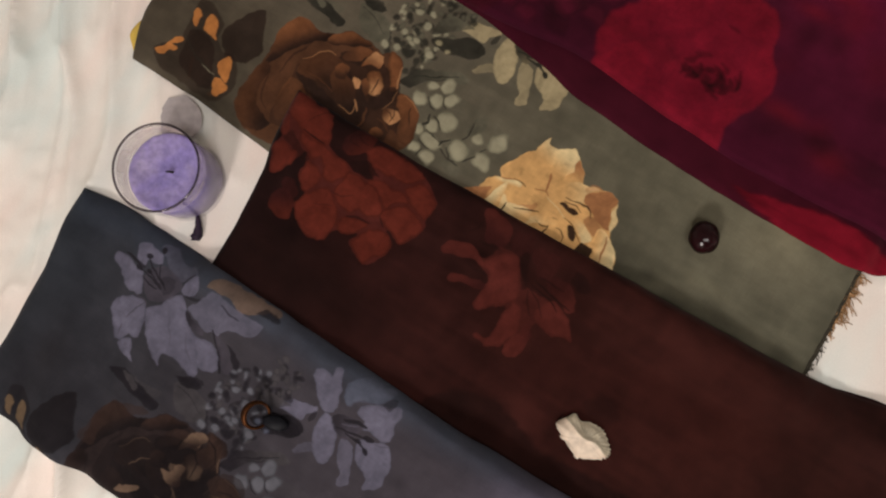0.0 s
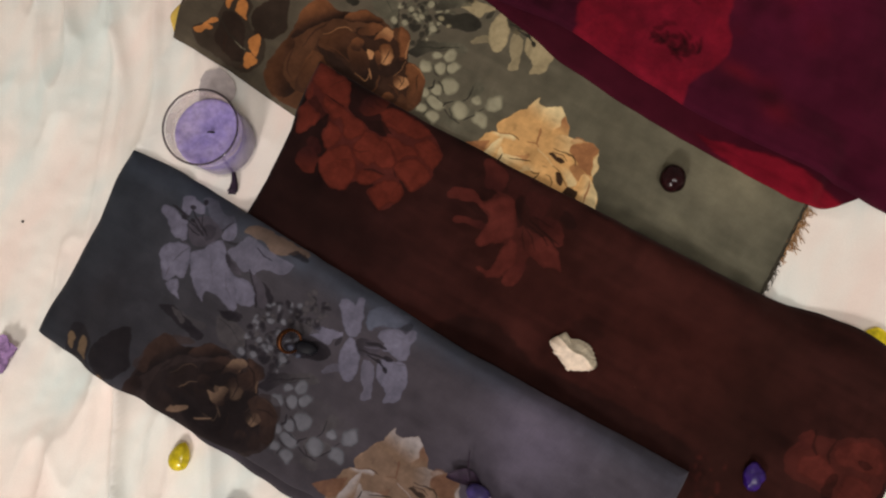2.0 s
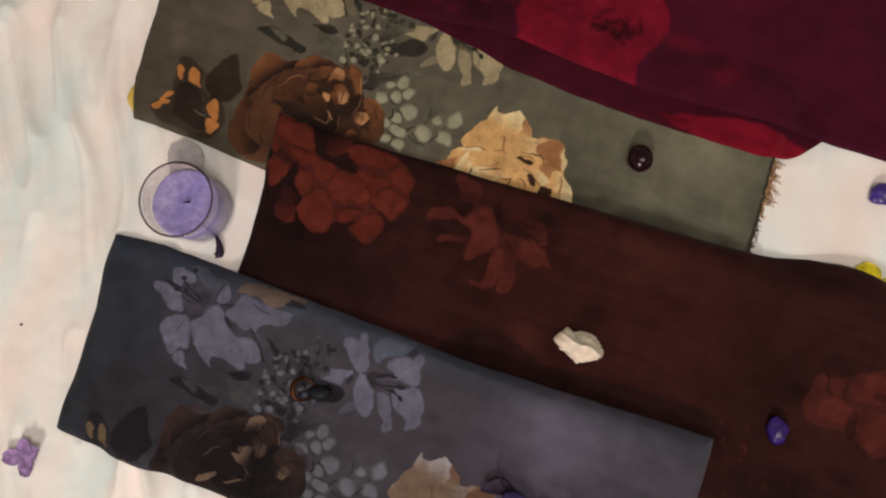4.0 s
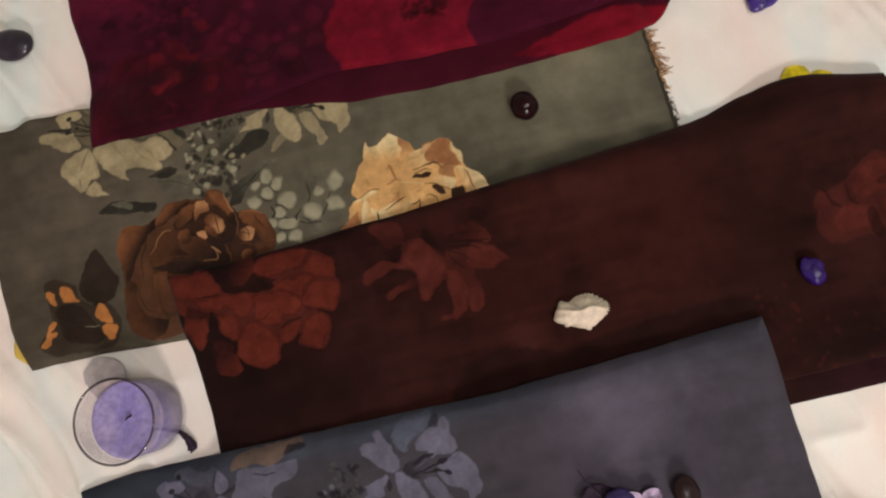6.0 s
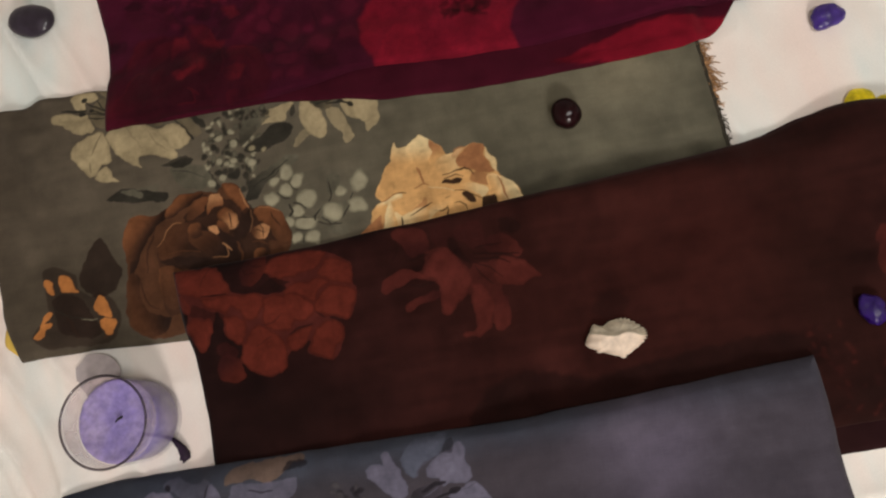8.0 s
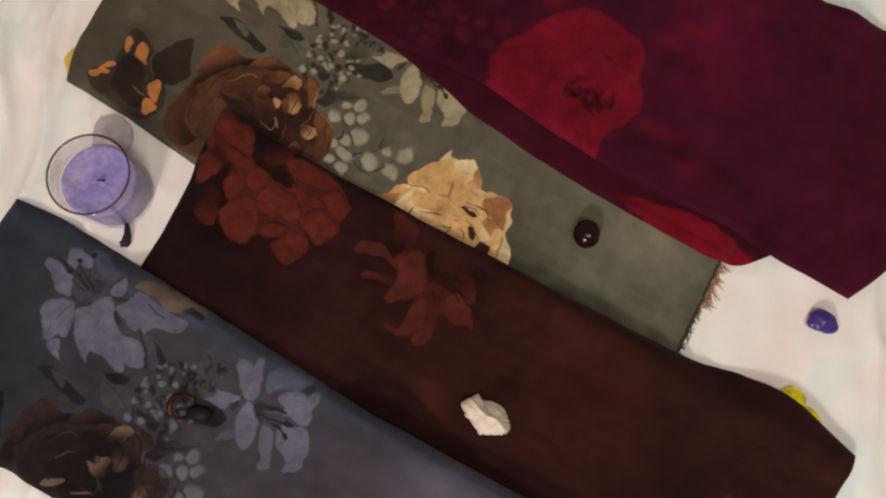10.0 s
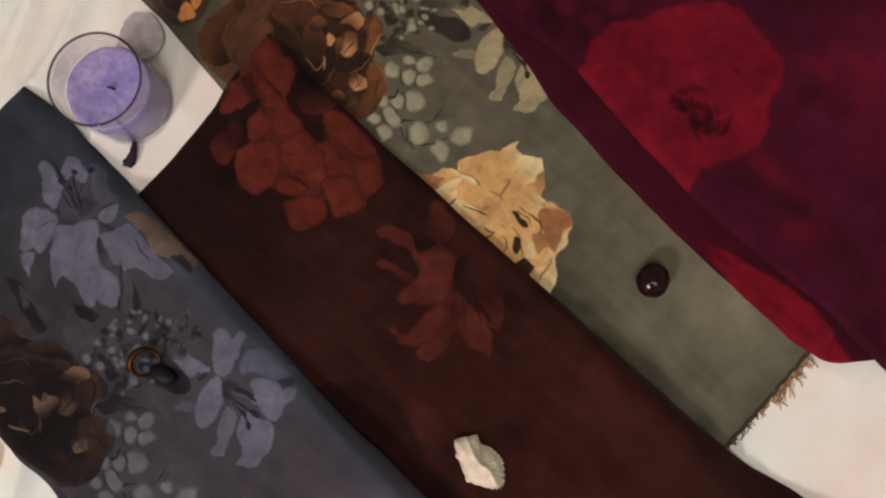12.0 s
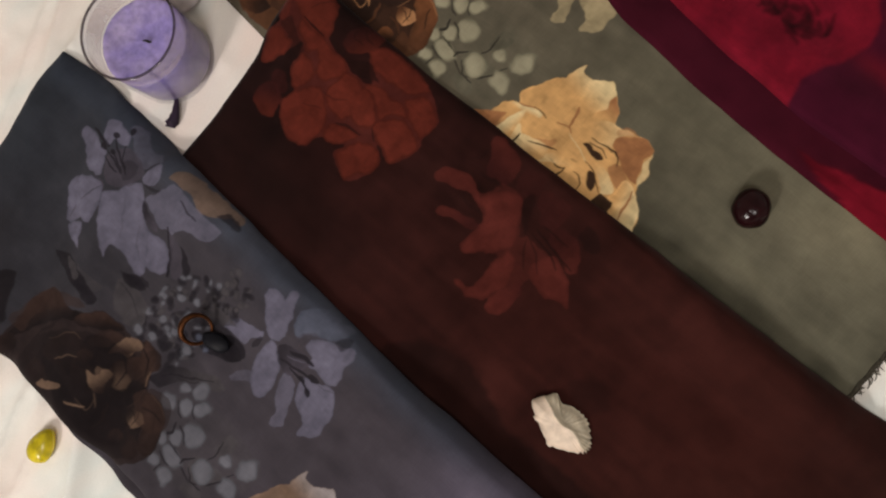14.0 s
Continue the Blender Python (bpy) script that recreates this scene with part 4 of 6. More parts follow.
def print_peony(p):
    """A red peony, a dim red lily and a second peony."""
    p.shape("red2", "red2", (-.1721, .0618, -.1517, .0619, -.1356, .0595, -.1276, .0444, -.1226, .0339, -.0949, .0266, -.0765, .0275, -.0892, .0417, -.0894, .053, -.0638, .0582, -.0333, .0533, -.0169, .0383, -.0162, .0233, -.0144, .0142, -.0233, -.007, -.0413, -.0038, -.0308, -.0112, -.0327, -.0242, -.0438, -.0406, -.0648, -.0302, -.0634, -.0195, -.0828, -.028, -.0899, -.0425, -.1113, -.0392, -.127, -.0258, -.1223, -.0133, -.1363, -.0004, -.1345, .0119, -.1391, .019, -.1485, -.0007, -.1609, -.0103, -.1685, .0104, -.1635, .021, -.1722, .0298, -.1753, .0433), strength=.85)
    p.shape("dark", "dark", (-.1597, .03, -.1485, .0239, -.1343, .0171, -.1358, .0098, -.142, .0113, -.1513, .0161, -.1614, .0191), strength=.6)
    p.shape("red", "red", (-.1728, .0631, -.1652, .0637, -.1518, .0614, -.1395, .0611, -.1309, .0538, -.1276, .0444, -.1232, .0336, -.1283, .0304, -.14, .032, -.1509, .0328, -.1592, .0378, -.1667, .0387, -.1738, .0427, -.1734, .0532), way=58, rim=.25)
    p.shape("red", "red", (-.1749, .0394, -.1671, .0378, -.1622, .031, -.1627, .0233, -.1702, .0243, -.1727, .0316), strength=.7)
    p.shape("red", "red", (-.1523, .0334, -.1426, .0325, -.1264, .0312, -.1157, .03, -.1025, .0282, -.0943, .0222, -.0993, .0133, -.1066, .0084, -.1154, .0083, -.1179, .0167, -.1239, .0212, -.1299, .0169, -.1412, .0209, -.1491, .0252), rim=.4)
    p.shape("red", "red", (-.0894, .053, -.0805, .0578, -.0638, .0582, -.0478, .0568, -.0332, .0537, -.0402, .0466, -.0486, .039, -.0591, .0387, -.069, .037, -.0799, .0373, -.089, .0422, -.0922, .0472), rim=.4)
    p.shape("red", "red", (-.0356, .0473, -.0248, .0459, -.0172, .0374, -.015, .028, -.0183, .0195, -.026, .0217, -.0348, .0269, -.0414, .0307, -.0462, .0354, -.041, .0417), rim=.4)
    p.shape("red", "red", (-.0732, .0303, -.0619, .0314, -.0468, .0309, -.0369, .0257, -.0461, .0201, -.0519, .012, -.0601, .0175, -.0689, .0228, -.0774, .0221, -.0789, .0269), rim=.4)
    p.shape("red", "red", (-.0394, .022, -.0285, .0222, -.0155, .0157, -.0173, .0055, -.0241, -.0077, -.0336, -.0048, -.0434, -.0024, -.0537, .0044, -.0514, .0118, -.0465, .0176), rim=.4)
    p.shape("red", "red", (-.0959, .0239, -.0845, .025, -.0718, .0224, -.0604, .0166, -.0542, .0088, -.0576, .0014, -.0645, -.0025, -.0737, -.0013, -.0797, -.0072, -.0908, -.0063, -.099, -.0004, -.1002, .0079, -.0986, .0182), rim=.45)
    p.shape("red", "red", (-.0564, -.0125, -.0449, -.0064, -.0347, -.0075, -.0306, -.0148, -.0327, -.0242, -.0391, -.0298, -.044, -.0411, -.0539, -.0366, -.0636, -.0296, -.0625, -.0198), rim=.4)
    p.shape("red", "red", (-.1345, .0119, -.1271, .0141, -.1158, .0074, -.1161, -.0023, -.1215, -.0126, -.1299, -.0087, -.1352, -.0004), rim=.4)
    p.shape("red", "red", (-.0814, -.0101, -.067, -.0077, -.058, -.0067, -.063, -.0171, -.0701, -.0244, -.081, -.0262, -.0836, -.0175), rim=.4)
    p.shape("red", "red", (-.113, .0001, -.1016, .0012, -.089, -.0086, -.0848, -.0175, -.0836, -.0272, -.0848, -.0375, -.0899, -.0425, -.1019, -.0429, -.1137, -.0382, -.1242, -.03, -.1266, -.0203, -.1209, -.0123), rim=.4)
    p.shape("red", "red", (-.1631, .0161, -.1541, .0162, -.1449, .014, -.1446, .0055, -.149, -.0005, -.1543, -.0072, -.1611, -.0107, -.1638, -.0045, -.1649, .0032, -.1693, .0113), rim=.25)
    p.shape("redd", "red", (-.1466, -.0227, -.1384, -.0182, -.1292, -.0214, -.125, -.0307, -.1254, -.0392, -.1347, -.0437, -.1444, -.0404, -.1482, -.0313), strength=.75, way=-62)
    p.shape("redd", "redd", (-.1439, -.0077, -.133, -.0095, -.1272, -.0175, -.1333, -.0223, -.1413, -.0171, -.1457, -.0127), strength=.7)
    p.shape("redd", "red", (-.1115, .058, -.106, .0637, -.0969, .0658, -.0907, .06, -.091, .0504, -.0966, .0411, -.1045, .0349, -.1133, .0364, -.1158, .0464), strength=.55, way=-22)
    p.shape("dark", "dark", (-.0983, .0323, -.0883, .0398, -.0786, .0363, -.0712, .0326, -.079, .0295, -.0871, .0282, -.0945, .0276), strength=.9)
    p.stroke("dark", (-.1499, .0355, -.1382, .0339, -.1265, .0323), .0019)
    p.stroke("dark", (-.1113, .0526, -.1091, .0463, -.101, .0472), .0014, strength=.7)
    p.stroke("dark", (-.1068, .0587, -.1017, .0528, -.0948, .0521), .0014, strength=.6)
    p.stroke("dark", (-.1016, .0012, -.0914, .0022, -.0827, .008), .0012, strength=.5)
    p.stroke("dark", (-.1107, -.0158, -.1006, -.0106, -.0947, -.0094), .0012, strength=.5)
    p.stroke("dark", (-.1397, .0607, -.146, .051, -.1495, .0444), .0012, strength=.5)
    p.stroke("dark", (-.0583, -.0061, -.0722, -.0072, -.0808, -.0099), .0023, strength=.8)
    p.stroke("dark", (-.0545, .0037, -.0462, -.0028), .0019, strength=.7)
    p.shape("redd", "red2", (.0259, .0582, .0395, .0586, .0504, .0528, .0554, .0453, .0549, .0376, .0477, .0328, .0374, .0336, .0302, .042, .0255, .0504), strength=.8)
    p.shape("red2", "red2", (.068, .0346, .0747, .028, .0781, .0172, .0834, .0097, .0842, .0016, .0779, -.0035, .0743, -.0097, .0672, -.0169, .0591, -.0217, .0547, -.0183, .0544, -.009, .056, .0027, .0523, .0116, .0447, .0122, .0459, .0205, .0527, .0281, .0613, .0338), rim=.25)
    p.shape("red2", "red2", (.0116, .0168, .0198, .0227, .0311, .0242, .042, .0185, .0453, .0124, .0327, .0126, .0228, .009, .0128, .0064, .0074, .0102), strength=.9)
    p.shape("redd", "red2", (.0256, -.0077, .0388, -.0024, .0504, .0004, .0563, -.0005, .0511, -.0055, .0395, -.0084, .0301, -.0122, .0246, -.0129), strength=.8, way=-152)
    p.shape("red2", "red2", (.0833, -.0006, .0914, -.0009, .0964, -.0087, .0971, -.0193, .0957, -.0288, .0943, -.0384, .0879, -.0413, .0816, -.0442, .0708, -.0432, .0683, -.0392, .0785, -.0369, .0821, -.0308, .0813, -.0203, .081, -.0099), rim=.2)
    p.shape("redd", "red2", (.1031, -.0111, .1092, -.0136, .111, -.0226, .1109, -.0327, .1053, -.041, .0974, -.0417, .0956, -.0339, .0988, -.0225), way=-82)
    p.shape("red2", "red2", (.11, .0164, .1215, .0156, .1316, .0092, .139, .0013, .1401, -.0043, .1308, -.006, .1242, -.0083, .1125, -.0058, .1037, -.001, .1045, .0084), rim=.2)
    p.shape("redd", "red2", (.0991, .0316, .1075, .0379, .1197, .0362, .1272, .0293, .132, .0199, .1262, .0146, .1133, .0207, .1036, .0223), strength=.75, way=-22)
    p.shape("red2", "red2", (.05, .0319, .0648, .036, .0856, .0165, .1113, .0159, .1385, .0015, .1238, -.0091, .1079, -.0044, .1095, -.0346, .1025, -.0418, .0947, -.036, .0794, -.0423, .0822, -.0232, .0788, -.0064, .0606, -.0192, .0544, -.009, .0553, .0061, .032, .0134, .0117, .009, .0193, .0214, .0423, .0194), strength=.5)
    p.shape("redd", "redd", (.077, .0491, .0953, .0528, .1035, .046, .1009, .0334, .0911, .0298, .0817, .0387), strength=.55)
    p.shape("redd", "redd", (.059, .0544, .0725, .0548, .0761, .0469, .0689, .0369, .0603, .0379, .0563, .0449), strength=.45)
    p.shape("dark", "dark", (.0733, .0439, .0787, .0378, .0823, .0274, .0856, .0165, .0829, .0125, .079, .0194, .0742, .0293, .0712, .0374), strength=.75)
    p.stroke("dark", (.0908, .0253, .1104, .0199, .1281, .0169), .0016)
    p.stroke("dark", (.0892, .0213, .1089, .0164, .1194, .0108), .0014)
    p.stroke("dark", (.0924, .0293, .1065, .0294, .1159, .0295), .0012)
    p.stroke("dark", (.089, .0172, .1014, .0108, .1101, .0008), .0012, strength=.8)
    p.stroke("dark", (.0883, .0154, .0939, .0052, .1009, -.0029), .0012, strength=.8)
    p.shape("dark", "dark", (.1172, .0489, .1254, .0474, .1333, .0413, .1331, .0361, .1245, .0352, .1163, .0404), strength=.8)
    p.stroke("dark", (.0336, .0305, .0431, .0306, .0509, .0315), .0028, strength=.6)
    p.stroke("dark", (.0325, .008, .0424, .0064, .0518, .0076), .0028, strength=.6)
    p.stroke("dark", (.0259, .0475, .025, .0384, .0198, .0333), .0019, strength=.5)
    p.shape("red2", "red2", (.4059, -.0569, .4072, -.036, .4189, -.02, .4363, -.0154, .4488, -.0063, .4637, .0008, .475, .0031, .49, -.0185, .4887, -.0649, .4763, -.078, .4644, -.0733, .4499, -.066, .4353, -.0639, .4205, -.0669), strength=.55)
    p.shape("red2", "red2", (.4386, -.0248, .4487, -.0115, .4636, -.0034, .4782, -.0057, .485, -.0238, .4703, -.0293, .458, -.0322, .4457, -.0351), rim=.25)
    p.shape("red2", "red2", (.4184, -.0462, .426, -.0356, .4408, -.0378, .4504, -.0453, .4452, -.0584, .4305, -.0588, .4207, -.0565), rim=.25)
    p.shape("red2", "red2", (.4579, -.04, .4702, -.0345, .4846, -.0393, .4864, -.0598, .4716, -.0756, .462, -.0708, .4575, -.0555), rim=.25)
    p.shape("redd", "red2", (.4063, -.0308, .4114, -.0202, .4188, -.0226, .4211, -.0331, .4136, -.0385), strength=.8)
    p.shape("dark", "dark", (.443, -.0481, .448, -.0428, .4527, -.0505, .4548, -.0659, .4498, -.0712, .4452, -.0584), strength=.75)
    p.shape("dark", "dark", (.4632, -.0217, .4706, -.0189, .4763, -.0219, .4704, -.0262), strength=.7)
    p.stroke("dark", (.4165, -.0174, .4202, -.0305, .426, -.0356), .0033, strength=.7)
    p.stroke("dark", (.4363, -.0154, .435, -.0301, .4408, -.0378), .0027, strength=.6)


def print_wine_rose(p):
    """The large soft rose of the burgundy scarf and the bright scraps round it."""
    p.shape("rose", "rose", (.0345, .1994, .0344, .2189, .0272, .24, .028, .2605, .0407, .2759, .0506, .2991, .0647, .3173, .0783, .3319, .098, .3391, .1158, .3351, .1336, .3312, .1504, .3265, .1602, .3119, .1629, .2972, .1746, .2821, .1795, .2674, .1761, .249, .1674, .2337, .1612, .2197, .1626, .2052, .1648, .1899, .1508, .1811, .108, .1805, .059, .1865))
    p.shape("rosed", "rosed", (.0344, .2189, .0272, .24, .028, .2605, .0407, .2759, .0489, .2594, .0433, .2386), strength=.6)
    p.shape("rosed", "rosed", (.106, .3382, .1317, .3335, .1508, .3269, .1606, .3122, .1535, .2981, .1315, .3003, .1075, .3118), strength=.7)
    p.shape("rosel", "rose", (.0377, .2007, .0411, .224, .0581, .2471, .076, .2365, .0794, .207, .0624, .1995), strength=.6)
    p.shape("rosel", "rose", (.096, .2157, .1174, .2118, .1453, .2215, .1599, .2384, .1612, .2197, .1614, .1981, .1285, .1989), strength=.5)
    p.shape("rosel", "rose", (.0536, .2954, .0685, .3127, .0949, .3164, .1016, .2908, .0808, .2721, .0568, .2744), strength=.5)
    p.shape("rosel", "rose", (.1448, .2825, .1574, .2977, .1733, .281, .1709, .2596, .1574, .2629), strength=.5)
    p.stroke("rosed", (.0577, .2475, .0817, .2495, .1011, .2396), .0027, strength=.7)
    p.stroke("rosed", (.0407, .2759, .0627, .2718, .0868, .2736, .1088, .2909), .0027, strength=.7)
    p.stroke("rosed", (.133, .2105, .1476, .2274, .1658, .2399), .0027, strength=.6)
    p.stroke("dark", (.1207, .2976, .1305, .2962), .0032, strength=.7)
    p.shape("org", "org", (-.1494, .2445, -.1369, .2529, -.1292, .2528, -.1342, .2469, -.1444, .2416))
    p.shape("org", "org", (-.1282, .2797, -.1138, .2782, -.1015, .2724, -.105, .2675, -.1199, .2728), strength=.8)
    p.shape("org", "org", (-.101, .3094, -.0897, .3076, -.0856, .2972, -.0937, .2962, -.1003, .303), strength=.7)
    p.shape("org", "org", (-.1082, .3251, -.1014, .3255, -.1019, .3172, -.1085, .3173), strength=.7)
    p.blob(-.0404, .3078, .0079, .007, -22, "lily")
    p.blob(-.0721, .3319, .0056, .0047, -22, "lily")
    p.blob(-.0959, .3498, .0056, .005, -22, "berry")
    p.blob(-.0197, .2654, .0065, .0056, -22, "lily")
    p.shape("lilyd", "lilyd", (-.1482, .3757, -.1326, .3493, -.1433, .336, -.1625, .3516, -.1678, .3728), strength=.5)
    p.shape("lily", "lily", (-.2001, .3887, -.1714, .3808, -.159, .3437, -.1715, .3251, -.1892, .3459), strength=.4)
    p.shape("dark", "dark", (-.1706, .3277, -.1551, .3282, -.1476, .3197, -.1592, .3162), strength=.6)
    p.shape("dark", "dark", (-.0217, .2445, -.0013, .2377, .0037, .2208, -.0145, .2178, -.0239, .2309), strength=.5)
    rnd = random.Random(17)
    for _ in range(30):
        a, r = rnd.uniform(0, 6.283), rnd.uniform(0.15, 1)
        x, y, turn = 0.129 + 0.026 * r * math.cos(a), 0.251 + 0.019 * r * math.sin(a), a + 1.3 + rnd.uniform(-0.6, 0.6)
        half = rnd.uniform(0.003, 0.007)
        p.stroke("dark", (x - half * math.cos(turn), y - half * math.sin(turn), x + 0.002, y, x + half * math.cos(turn), y + half * math.sin(turn)), rnd.uniform(0.003, 0.006), rnd.uniform(0.5, 0.95))


def print_cast_shade(p):
    """Painted shade on the brown: along the grey scarf's edge and behind the shell."""
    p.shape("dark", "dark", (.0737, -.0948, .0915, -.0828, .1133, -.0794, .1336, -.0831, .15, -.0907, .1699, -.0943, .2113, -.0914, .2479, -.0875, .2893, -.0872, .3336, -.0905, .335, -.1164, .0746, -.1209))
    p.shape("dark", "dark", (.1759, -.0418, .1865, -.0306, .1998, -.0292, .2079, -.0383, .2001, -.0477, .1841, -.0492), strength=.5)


def print_grey_heart(p):
    """The crowded inner petals of the grey scarf's dahlia."""
    p.shape("dahd", "dahd", (-.1525, -.3194, -.1547, -.2912, -.1333, -.2653, -.1026, -.2489, -.0668, -.2509, -.0515, -.2716, -.0529, -.308, -.0889, -.3191, -.1256, -.3242), strength=.6)
    p.shape("dahh", "dahh", (-.128, -.3169, -.1219, -.3081, -.1096, -.3007, -.1077, -.3037, -.1144, -.3118, -.1233, -.3172), strength=.9)
    p.shape("dahh", "dahm", (-.1003, -.2765, -.0921, -.2746, -.0901, -.2663, -.0839, -.267, -.0836, -.2755, -.0786, -.2821, -.0836, -.285, -.093, -.2827), way=-16)
    p.stroke("dahh", (-.0962, -.3059, -.0889, -.3025, -.0815, -.2978), .002, strength=.9)
    p.stroke("dahh", (-.1275, -.29, -.1214, -.2795, -.1132, -.2742), .0012, strength=.5)
    p.shape("dahm", "dahh", (-.0953, -.2487, -.0939, -.2391, -.0869, -.2344, -.0814, -.2364, -.0834, -.2446, -.0882, -.2509), way=104)
    p.shape("dahm", "dah", (-.0825, -.2544, -.0805, -.2455, -.0726, -.2434, -.0668, -.2502, -.069, -.2582, -.0765, -.26), way=84)
    p.shape("dah", "dahm", (-.0754, -.2402, -.0722, -.2319, -.0636, -.2332, -.0603, -.2407, -.0656, -.2457), way=84)
    p.shape("dah", "dahm", (-.061, -.2689, -.0541, -.2535, -.0397, -.2515, -.0244, -.263, -.0265, -.2766, -.0423, -.2803), way=64, strength=.7)
    p.stroke("dahd", (-.0499, -.27, -.0403, -.2666, -.0293, -.2677), .0016, strength=.7)
    p.stroke("dahd", (-.0962, -.2548, -.0869, -.2521, -.0768, -.2603), .0016)
    p.stroke("dahd", (-.0802, -.2369, -.071, -.2431, -.0646, -.2517), .0016)
    p.shape("dah", "dah", (-.1799, -.2961, -.18, -.2749, -.1669, -.2539, -.1487, -.2446, -.1341, -.2451, -.1481, -.2549, -.1635, -.2702, -.1683, -.2855, -.1688, -.2981), strength=.6)


def print_bouquet(p, dx=0.0, dy=0.0, turn=0.0, at=(0, 0), slip=0.0, wobble=0.0013, scale=1.0, rose=True):
    """The whole bouquet, back to front. slip: how far the cloth's drape moves the lily aside."""
    p.set_place(dx - slip, dy, turn, at, wobble, scale)
    print_lily(p)
    p.set_place(dx, dy, turn, at, wobble, scale)
    print_far_lily(p)
    p.sprig(-0.108, 0.165, 0.03, 0.042, 120, ("berry", "leafd", "leaf", "leafd"), 3)
    p.sprig(-0.085, 0.205, 0.018, 0.02, 40, ("leaf", "leafd"), 4)
    print_berries(p)
    print_dahlia(p)
    if rose:
        print_rose(p)


def outline(points, n, seed, wave=0.0008):
    """n points along a line through the given ones, slightly rounded and wavy."""
    pts = np.array(points, float)
    at = np.concatenate([[0], np.cumsum(np.hypot(*np.diff(pts, axis=0).T))])
    u = np.linspace(0, at[-1], n)
    line = np.stack([np.interp(u, at, pts[:, 0]), np.interp(u, at, pts[:, 1])], -1)
    k = max(3, n // 24) | 1
    pad = k // 2
    ext = np.concatenate([2 * line[0] - line[pad:0:-1], line, 2 * line[-1] - line[-2:-pad - 2:-1]])
    line = np.stack([np.convolve(ext[:, a], np.ones(k) / k, "valid") for a in (0, 1)], -1)
    fade = np.minimum(1, np.minimum(np.arange(n), n - 1 - np.arange(n)) / 12)
    for a in (0, 1):
        line[:, a] += fade * wave * (vnoise(u, 0 * u, 0.05, seed + a) + 0.5 * vnoise(u, 0 * u, 0.015, seed + 2 + a))
    return line


def fold(name, parent, left, right, bottom, top, thick, dye, seed, cell=0.00072, wave=0.0012, label="", swell=None, tuck=0.007):
    """One folded ply of a scarf: a soft sheet whose rim rolls down onto what it lies on.
    left and right run upwards, bottom and top rightwards. dye(x, y) gives the colours."""
    size_x, size_y = abs(right[0][0] - left[0][0]), abs(top[0][1] - bottom[0][1])
    nx, ny = int(size_x / cell), int(size_y / cell)
    le, ri, bo, to = outline(left, ny, seed), outline(right, ny, seed + 5), outline(bottom, nx, seed + 10), outline(top, nx, seed + 15)
    s, t = np.meshgrid(np.linspace(0, 1, nx), np.linspace(0, 1, ny), indexing="ij")
    s3, t3 = s[..., None], t[..., None]
    p = (1 - s3) * le[None] + s3 * ri[None] + (1 - t3) * bo[:, None] + t3 * to[:, None]
    p -= (1 - s3) * (1 - t3) * bo[0] + s3 * (1 - t3) * bo[-1] + (1 - s3) * t3 * to[0] + s3 * t3 * to[-1]
    x, y = p[..., 0], p[..., 1]
    d = np.minimum(np.minimum(s, 1 - s) * size_x, np.minimum(t, 1 - t) * size_y)
    rim = np.sqrt(np.clip(1 - (1 - np.clip(d / tuck, 0, 1)) ** 2, 0, 1))
    lift = wave * (vnoise(x, y, 0.07, seed + 20) + 0.5 * vnoise(x, y * 0.5, 0.03, seed + 21)) + 0.00025 * vnoise(x, y, 0.006, seed + 22)
    z = support(x, y, 3) + 0.0004 + rim * (thick + lift)
    if swell:
        z += rim * swell(x, y)
    k = np.arange(nx * ny).reshape(nx, ny)
    faces = np.stack([k[:-1, :-1], k[1:, :-1], k[1:, 1:], k[:-1, 1:]], -1).reshape(-1, 4)
    me = bpy.data.meshes.new(name)
    me.vertices.add(nx * ny)
    me.vertices.foreach_set("co", np.stack([x, y, z], -1).ravel())
    me.loops.add(faces.size)
    me.loops.foreach_set("vertex_index", faces.ravel().astype(np.int32))
    me.polygons.add(len(faces))
    me.polygons.foreach_set("loop_start", np.arange(0, faces.size, 4, dtype=np.int32))
    me.polygons.foreach_set("use_smooth", np.ones(len(faces), bool))
    me.update(calc_edges=True)
    dyes = me.color_attributes.new("print", "FLOAT_COLOR", "POINT")
    colours = np.clip(dye(x.ravel(), y.ravel()), 0.002, 1)
    dyes.data.foreach_set("color", np.concatenate([colours, np.ones((len(colours), 1))], 1).astype(np.float32).ravel())
    me.materials.append(FABRIC)
    ob = new(name, me)
    ob.parent = parent
    if label:
        tagged(ob, label)
    stamp(x, y, z)
    return ob


def mottled(x, y, stops, seed, amount=0.12):
    """A ground colour that runs from stop to stop along x, cloudy at two scales."""
    xs = [a for a, _ in stops]
    g = np.stack([np.interp(x, xs, [c[i] for _, c in stops]) for i in range(3)], -1)
    cloud = 1 + amount * vnoise(x, y, 0.05, seed) + 0.6 * amount * vnoise(x, y, 0.014, seed + 1)
    # faint streaks along the weft
    cloud += 0.5 * amount * vnoise(0.12 * x, y, 0.005, seed + 2) + 0.25 * amount * vnoise(x, 0.2 * y, 0.006, seed + 3)
    return g * cloud[:, None]


